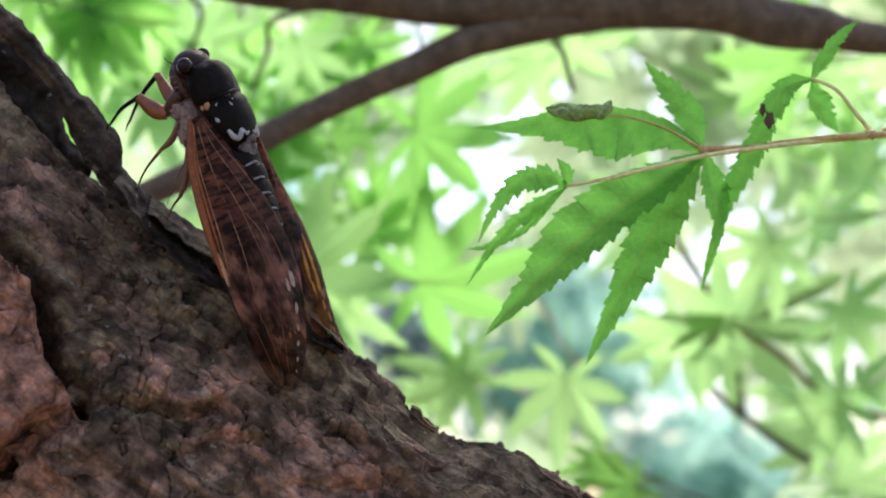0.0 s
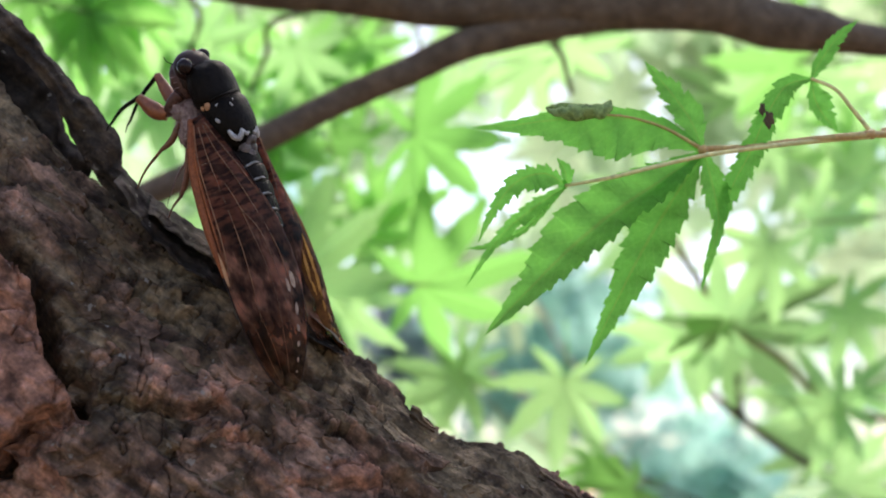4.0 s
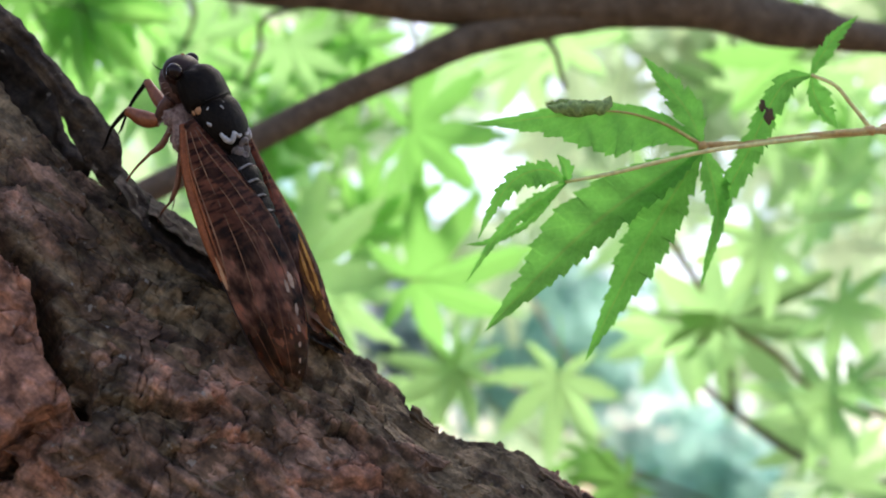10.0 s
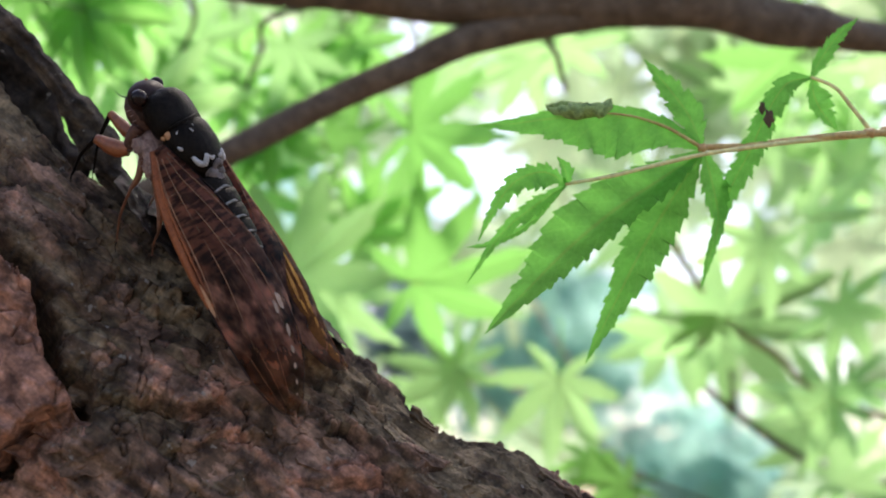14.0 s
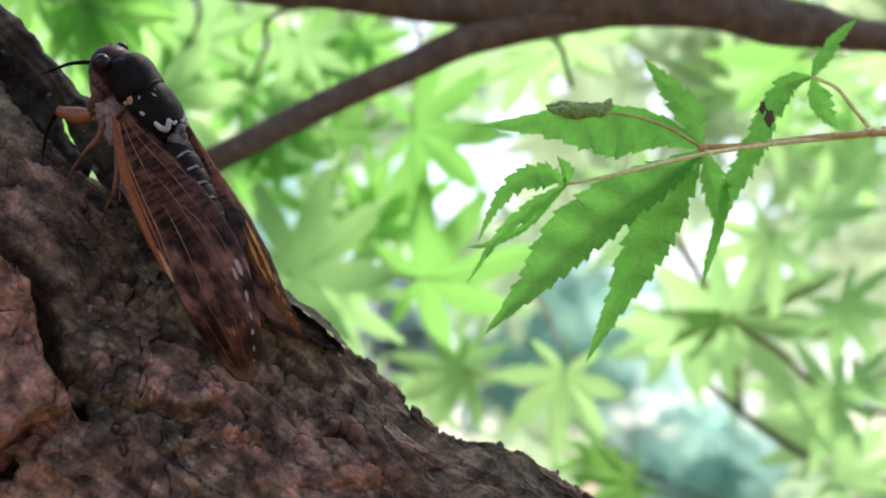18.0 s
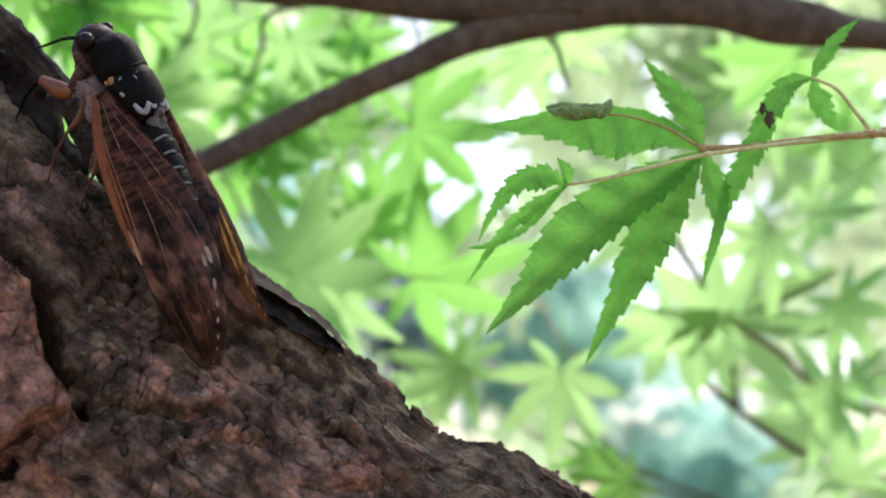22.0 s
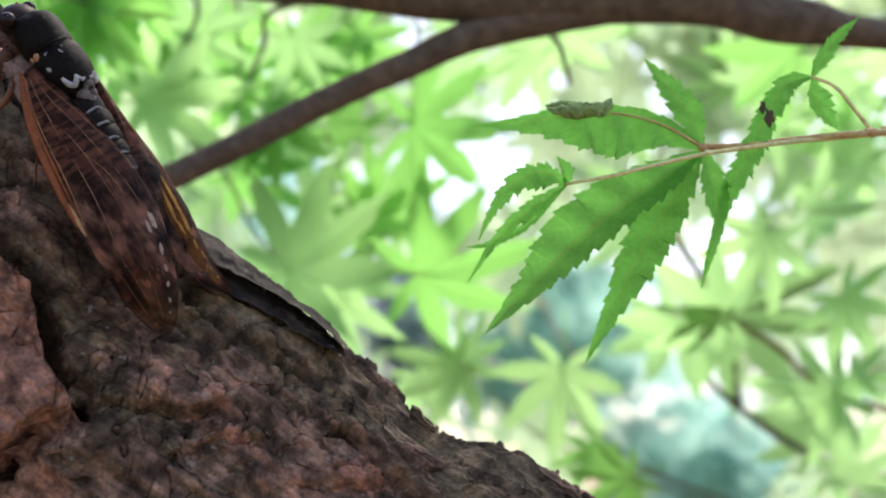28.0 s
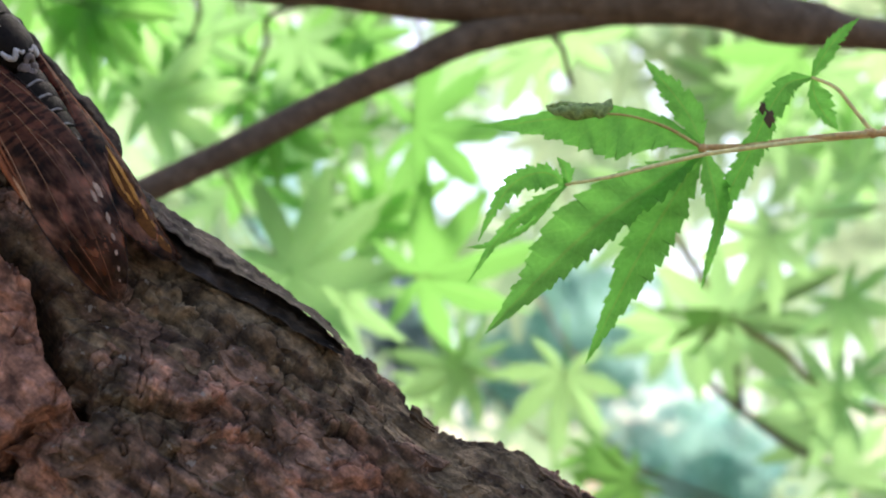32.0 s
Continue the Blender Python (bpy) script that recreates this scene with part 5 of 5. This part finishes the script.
FAR_ROWS = ((3, 4.0, 4.6, 4.5, 5.6, 2.0, 6.5), (-5, 4.2, 4.2, 4.8, 6.5, 2.0, 9.5), (-12, 4.2, 4.0, 5.2, 7.5, 2.0, 11.5), (-20, 2.8, 1.2, 5.9, 8.5, 2.2, 12.5), (-28, 0.8, 0.2, 6.2, 9.0, 2.2, 13.0),
            (-34, 0.6, 0.5, 5.4, 9.0, 2.6, 12.5), (-39.6, 1.4, 2.0, 4.8, 9.0, 3.4, 11.5), (-43.4, 2.6, 4.0, 5.0, 8.5, 4.0, 10.0), (-45.4, 4.6, 6.5, 5.2, 8.0, 5.0, 8.6))


def wing_point(line, s, c, side):
    """A point of a wing: s from its root to its tip, c from the inner margin to the costa."""
    k = min(max(s, 0), 1) * (len(line) - 1)
    i = min(int(k), len(line) - 2)
    row = line[i] * (1 - k + i) + line[i + 1] * (k - i)
    if side > 0:
        z, ui, yi, ue, ye, uc, yc = row
        a, b, d = (c - 0.55) * (c - 1) / 0.55, c * (c - 1) / (0.55 * -0.45), c * (c - 0.55) / 0.45
        return np.array(own(ui * a + ue * b + uc * d, z, yi * a + ye * b + yc * d))
    z, xi, yi, xc, yc = row
    bulge = 2.1 * math.sin(math.pi * c) * math.sin(math.pi * min(1, 0.12 + 0.8 * s)) ** 0.7
    return np.array((xi * (1 - c) + xc * c + bulge * 0.8, yi * (1 - c) + yc * c - bulge * 0.4, z))


def wing(side):
    line = spline(WING_ROWS if side < 0 else FAR_ROWS, 121)
    rows, cols = 90, 26
    p = np.array([wing_point(line, i / (rows - 1), j / (cols - 1), side) for i in range(rows) for j in range(cols)])
    ripple = 0.05 * np.sin(p[:, 2] * 2.3 + p[:, 1] * 1.9)
    p[:, 0] += ripple
    q = p - np.array((0.1, 0.05 * side, 0))
    n = len(p)
    g = grid_faces(rows, cols)
    rim = [i * cols for i in range(rows)] + [(rows - 1) * cols + j for j in range(1, cols)] + [i * cols + cols - 1 for i in range(rows - 2, -1, -1)] + list(range(cols - 2, 0, -1))
    f = g.tolist() + (g[:, ::-1] + n).tolist() + [[a, b, b + n, a + n] for a, b in zip(rim, rim[1:] + rim[:1])]
    ob = body_part("forewing", [(np.vstack([p, q]), f)], WING, "folded tea-brown wing with dark clouds and amber veins")

    def vein(path, r, material=VEIN, name="vein", label=""):
        pts = [wing_point(line, s, c, side) + np.array((0.06, 0.03 * side, 0)) for s, c in path]
        return body_part(name, [tube(pts, [r * (1.0 if name != 'vein' else 0.62 if path[i][0] < 0.5 else 0.3) * (1.0 if i < len(pts) - 1 else 0.3) for i in range(len(pts))], 6, 40)], material, label, ob)

    vein([(0.0, 1.0), (0.2, 1.0), (0.36, 1.0), (0.47, 1.0)], 0.55, AMBER, name="costa", label="thick amber front margin of the wing")
    vein([(0.47, 1.0), (0.66, 1.0), (0.85, 1.0), (1.0, 1.0)], 0.16, BROWN, name="costa")
    vein([(0.0, 0.0), (0.3, 0.0), (0.6, 0.0), (0.85, 0.0), (1.0, 0.0)], 0.07, BROWN, "hind_margin")
    if side > 0:
        vein([(0.02, 0.5), (0.2, 0.55), (0.4, 0.56), (0.6, 0.56)], 0.22, AMBER, name="costa", label="amber folded edge of the far wing")
    for c, r in ((0.955, 0.3), (0.91, 0.26)):
        vein([(0.02, c), (0.2, c), (0.34, c + 0.01), (0.45, c + 0.03)], r, AMBER, name="costa", label="amber front vein")
    for path, r in (([(0.03, 0.86), (0.2, 0.86), (0.4, 0.88), (0.52, 0.97)], 0.2), ([(0.05, 0.7), (0.2, 0.66), (0.42, 0.68), (0.58, 0.74), (0.74, 0.84)], 0.14),
                    ([(0.2, 0.66), (0.34, 0.5), (0.52, 0.46), (0.7, 0.5), (0.84, 0.56)], 0.12), ([(0.05, 0.5), (0.16, 0.44), (0.3, 0.3), (0.46, 0.22), (0.62, 0.22)], 0.12),
                    ([(0.04, 0.34), (0.14, 0.22), (0.26, 0.08), (0.38, 0.03)], 0.12), ([(0.34, 0.5), (0.42, 0.36), (0.56, 0.34), (0.72, 0.36)], 0.1),
                    ([(0.2, 0.86), (0.2, 0.66)], 0.16), ([(0.52, 0.97), (0.62, 0.86), (0.74, 0.84), (0.9, 0.88)], 0.1), ([(0.58, 0.74), (0.7, 0.7), (0.86, 0.74)], 0.09)):
        vein(path, r)

    def cell(s, c, ds, dc, material, name, label=""):
        centre = [wing_point(line, s + ds * a, c + dc * b, side) + np.array((0.07, 0.03 * side, 0)) for a, b in [(math.cos(t) * (1 + 0.25 * math.cos(2 * t + s * 40)), math.sin(t)) for t in np.linspace(0, 2 * math.pi, 14, endpoint=False)]]
        mid = wing_point(line, s, c, side) + np.array((0.12, 0.05 * side, 0))
        v = np.vstack([centre, [mid]])
        return body_part(name, [(v, [[i, (i + 1) % 14, 14] for i in range(14)])], material, label, ob)

    if side < 0:
        for s, c, ds, dc in ((0.53, 0.16, 0.026, 0.04), (0.54, 0.25, 0.022, 0.03), (0.61, 0.17, 0.016, 0.034), (0.668, 0.19, 0.013, 0.034), (0.722, 0.22, 0.012, 0.034), (0.785, 0.26, 0.01, 0.03), (0.84, 0.31, 0.008, 0.028)):
            cell(s, c, ds, dc, SPOT, "pale_spot", "pale cream cell near the hind margin")
        cell(0.455, 0.97, 0.032, 0.024, CREAM, "costal_fleck", "bright amber fleck on the front margin")
    else:
        # the far wing's amber backlight is put into these tawny and golden cells
        for s, c, ds, dc in ((0.52, 0.27, 0.1, 0.12), (0.68, 0.27, 0.09, 0.11), (0.82, 0.3, 0.06, 0.1)):
            cell(s, c, ds, dc, TAWNY, "tawny_cell", "tawny cell coloured for the light through the far wing")
        for s, c, ds, dc in ((0.5, 0.22, 0.05, 0.022), (0.47, 0.32, 0.055, 0.028), (0.57, 0.33, 0.06, 0.03), (0.58, 0.24, 0.03, 0.02), (0.655, 0.32, 0.022, 0.03), (0.7, 0.37, 0.018, 0.022), (0.77, 0.36, 0.014, 0.02), (0.83, 0.38, 0.012, 0.02)):
            cell(s, c, ds, dc, GOLD, "golden_streak", "golden streak on the far wing")
    return ob


for side in (-1, 1):
    wing(side)


def leg(name, hip, knee, foot, thick, thigh_material, shin_material, label=""):
    """A leg that turns about its hip: thigh, shin and hooked foot."""
    h = Vector(own(*hip)) * CM
    k, e = Vector(own(*knee)) * CM - h, Vector(own(*foot)) * CM - h
    m = k * 0.5 + Vector((0, 0, -0.12)) * k.length
    v, f = tube([(0, 0, 0), tuple(m), tuple(k)], [thick * CM * 0.75, thick * CM, thick * CM * 0.55], 12, 16, 0.05)
    ob = part(name, mesh_of(name, v, f, thigh_material), insect, label, Matrix.Translation(h))
    w = e - k
    sag = k + w * 0.55 + Vector((0, 0, 0.06)) * w.length
    v, f = tube([tuple(k), tuple(sag), tuple(e)], [q * CM * min(thick, 1.0) for q in (0.46, 0.34, 0.24)], 8, 14, 0.04)
    shin = part("shin", mesh_of("shin", v, f, shin_material), ob)
    t = e + w.normalized() * 1.6 * CM + Vector((-0.5, 0, -0.7)) * CM
    v, f = tube([tuple(e), tuple((e + t) / 2 + Vector((0, 0, 0.25 * CM))), tuple(t)], [q * CM * min(thick, 1.0) for q in (0.22, 0.16, 0.08)], 6, 8)
    part("foot", mesh_of("foot", v, f, BLACK), shin)
    return ob


for side in (-1, 1):
    body_part("coxa", [tube([own(-4.6, 8.6, side * 3.0), own(-6.8, 7.6, side * 3.6), own(-8.2 if side < 0 else -6.8, 6.3 if side < 0 else 8.2, -3.6 if side < 0 else 1.0)], [1.2, 1.05, 0.85], 10, 14)], RUSSET, "brown first joint of the foreleg")
LEGS = [
    leg("foreleg", (-8.2, 6.3, -3.6), (-11.9, 11.2, -5.0), (-19.8, 10.0, -3.0), 1.5, ORANGE, BLACK, "spined orange foreleg with black shin"),
    leg("foreleg", (-6.8, 8.2, 1.0), (-8.3, 15.0, 2.0), (-17.5, 10.2, 3.0), 1.25, ORANGE, BLACK, "spined orange foreleg with black shin"),
    leg("midleg", (-6.6, 4.0, -4.0), (-11.6, 0.9, -5.5), (-20.4, -3.8, -4.0), 0.62, TAN, TAN, "thin reddish-brown leg"),
    leg("midleg", (-6.0, 2.4, 2.0), (-9.4, -1.0, 3.6), (-15.8, -5.4, 5.0), 0.55, PALE, PALE, "thin pale leg"),
    leg("hindleg", (-7.0, -0.5, -3.4), (-11.6, -8.0, -5.0), (-15.6, -10.2, -4.0), 0.58, TAN, TAN, "thin reddish-brown leg"),
    leg("hindleg", (-6.0, -2.0, 2.0), (-9.4, -11.0, 4.0), (-11.8, -15.4, 4.5), 0.5, BROWN, BLACK, "thin dark leg"),
]
HIPS = [ob.matrix_basis.translation.copy() for ob in LEGS]


# ---- what moves ----
def insect_at(x, z, lean, y=-0.013, roll=ROLL):
    return TILT @ Matrix.Translation(at(x, z, y)) @ pose(0, 0, 0, 0, -lean, 0) @ pose(0, 0, 0, 0, 0, -roll)


def motions():
    climb = [
        (0.0, -38.9, 21.1, 22.0), (8.5, -38.9, 20.9, 22.6), (9.0, -39.0, 20.9, 22.8), (9.5, -39.2, 20.8, 23.1),
        (10.0, -40.3, 20.4, 24.4), (10.5, -41.8, 19.9, 27.1), (11.0, -42.4, 19.0, 27.6), (11.5, -43.1, 17.9, 28.2),
        (12.0, -43.8, 17.5, 28.8), (12.5, -44.6, 17.1, 29.2), (13.0, -45.1, 16.8, 29.3), (13.5, -45.2, 16.7, 29.6),
        (14.0, -45.2, 16.2, 30.0), (14.5, -46.4, 16.7, 30.7), (16.5, -48.3, 17.9, 29.6), (17.0, -48.8, 19.3, 29.9),
        (17.5, -50.7, 21.2, 29.4), (18.0, -51.7, 22.3, 28.9), (18.5, -53.1, 22.9, 28.8), (19.0, -53.4, 23.4, 28.2),
        (19.5, -54.2, 24.3, 27.9), (20.0, -54.8, 24.9, 27.1), (20.5, -55.4, 25.8, 26.9), (21.0, -55.4, 25.7, 26.9),
        (21.5, -55.3, 25.6, 25.7), (22.0, -55.2, 25.6, 25.1), (22.5, -55.3, 25.7, 25.3), (23.0, -55.3, 25.5, 25.9),
        (23.5, -55.5, 25.5, 26.7), (24.0, -55.8, 25.5, 27.3), (24.5, -56.5, 25.5, 27.9), (25.0, -56.5, 25.2, 28.3),
        (25.5, -59.1, 26.5, 30.5), (27.5, -65.6, 28.7, 30.8), (28.0, -67.6, 29.9, 31.2), (28.5, -70.2, 30.6, 32.1),
        (29.0, -71.9, 30.7, 32.5), (29.5, -71.8, 30.8, 32.1), (30.0, -72.2, 31.0, 32.1), (30.5, -73.2, 31.3, 32.7),
        (31.0, -74.5, 31.9, 32.9), (31.5, -75.8, 33.1, 33.5), (32.0, -78.1, 34.2, 33.9),
    ]
    # the bark swells towards the eye higher up, and the insect with it
    walk(insect, [(t, insect_at(x, z, lean, -0.013 - 0.006 * float(smooth_step(9.5, 14, np.float64(t))))) for t, x, z, lean in climb])
    # the legs step in turn while it climbs, and rest between; they swing about their hips
    across = Vector((-math.sin(radians(ROLL)), math.cos(radians(ROLL)), 0))
    climbing = ((9.6, 13.2), (13.8, 20.6), (24.4, 29.0), (30.2, 32.0))
    for k, ob in enumerate(LEGS):
        if k == 1:
            continue
        rows = []
        for t in np.arange(0, 32.01, 0.4):
            busy = max((min(1, (t - a) / 0.4, (b - t) / 0.4) for a, b in climbing), default=0)
            settle = (0, 9, 6, 4)[min(3, int(np.searchsorted((10.2, 16.5, 22.0), t)))] * (1 if k < 2 else 0.3)
            swing = settle + max(0, busy) * 11 * math.sin(2 * math.pi * t / 1.6 + (0, 3.1, 2.4, 5.5, 4.2, 1.0)[k])
            rows.append((float(t), Matrix.Translation(HIPS[k]) @ Matrix.Rotation(radians(-swing), 4, across)))
        walk(ob, rows)
    # the far foreleg feels about and wipes the head: time, shift of the hip along the body, ways of thigh and shin in degrees from the right
    wipe = ((16.5, 1.0, 100, 190), (17.0, 1.0, 95, 176), (17.5, 1.0, 100, 188), (18.0, 1.0, 100, 185), (18.5, 0.8, 104, 195), (19.0, 0.8, 106, 205), (19.5, 0.8, 104, 190), (20.0, 1.0, 98, 166), (20.5, 1.0, 92, 172),
            (21.0, 1.5, 88, 140), (21.3, 2.5, 92, 178), (21.6, 1.5, 76, 105), (22.0, 1.5, 80, 183), (22.15, 1.5, 74, 105), (22.3, 1.5, 70, 35), (22.45, 1.5, 74, 105), (22.6, 1.5, 80, 175), (23.0, 1.5, 84, 122), (23.3, 3.4, 104, 222),
            (23.6, 3.4, 97, 196), (24.0, 3.6, 101, 160), (24.3, 3.4, 106, 168), (24.6, 2.4, 96, 142), (25.0, 3.2, 110, 185), (25.5, 2.6, 130, 215), (26.5, 1.0, 124, 228), (27.5, 0.6, 122, 232))
    ob, hip = LEGS[1], HIPS[1]
    knee = Vector(own(-8.3, 15.0, 2.0)) * CM - hip
    upper, lower = [], []
    times = [(float(t), 0.0, 0.0, 0.0) for t in np.arange(0, 16.0, 0.5)] + [w for w in wipe] + [(float(t), 0.0, 0.0, 0.0) for t in np.arange(28, 32.01, 0.5)]
    for t, shift, thigh, shin in times:
        lean = float(np.interp(t, [c[0] for c in climb], [c[3] for c in climb]))
        swing = thigh - 102.4 - lean if thigh else (8 if t > 10 else 0) + (5 * math.sin(t * 4) if 10 < t < 16 or t > 28 else 0)
        bend = shin - lean - swing - 207.5 if thigh else 0.0
        upper.append((t, Matrix.Translation(hip + Vector((0, 0, shift * CM))) @ Matrix.Rotation(radians(-swing), 4, across)))
        lower.append((t, Matrix.Translation(knee) @ Matrix.Rotation(radians(-bend), 4, across) @ Matrix.Translation(-knee)))
    walk(ob, upper)
    walk([c for c in ob.children][0], lower)
    # the twigs sway a little in the air
    wind = ((0, 0, 0), (3, 0, 0.2), (5.5, -0.1, 0), (7, -0.3, 0.1), (8, -0.6, 0.2), (9, -1.0, 0.5), (10, -0.6, -0.1), (11, -0.6, 0), (12, -0.9, 0.5), (13, -0.3, 0.2), (14, -0.5, 0.4),
            (16.5, -0.3, 0.1), (18, 0, -0.2), (20, -0.3, -0.2), (23, -0.5, 0.1), (25, -0.2, -0.3), (28, -0.2, -0.2), (29, -0.5, 0.1), (31, -0.1, -0.1), (32, 0, -0.1))
    for k, ob in enumerate(TWIGS):
        far = 0.4 + 0.6 * ((k * 5) % 7) / 6
        walk(ob, [(t, TILT @ pose(2.6 * MM * dx * far, 0, -2.2 * MM * dz * far, 0, 0.15 * dx * far, 0)) for t, dx, dz in wind])
    walk(spray, [(t, TILT @ pose(0, 0, dz * MM, 0, 0, 0)) for t, dz in ((0, -0.25), (3, -0.25), (6, 0), (8, 0), (8.5, 0.5), (9, 0), (10, 0.5), (11, 0), (12, 0.3), (13, 0), (14.5, 0.1), (20, 0.1), (21.5, -0.1),
                                                                         (25, 0.1), (28, 0.1), (29.5, 0.3), (30, 0.3), (30.5, -0.2), (31, -0.1), (32, 0))])


motions()
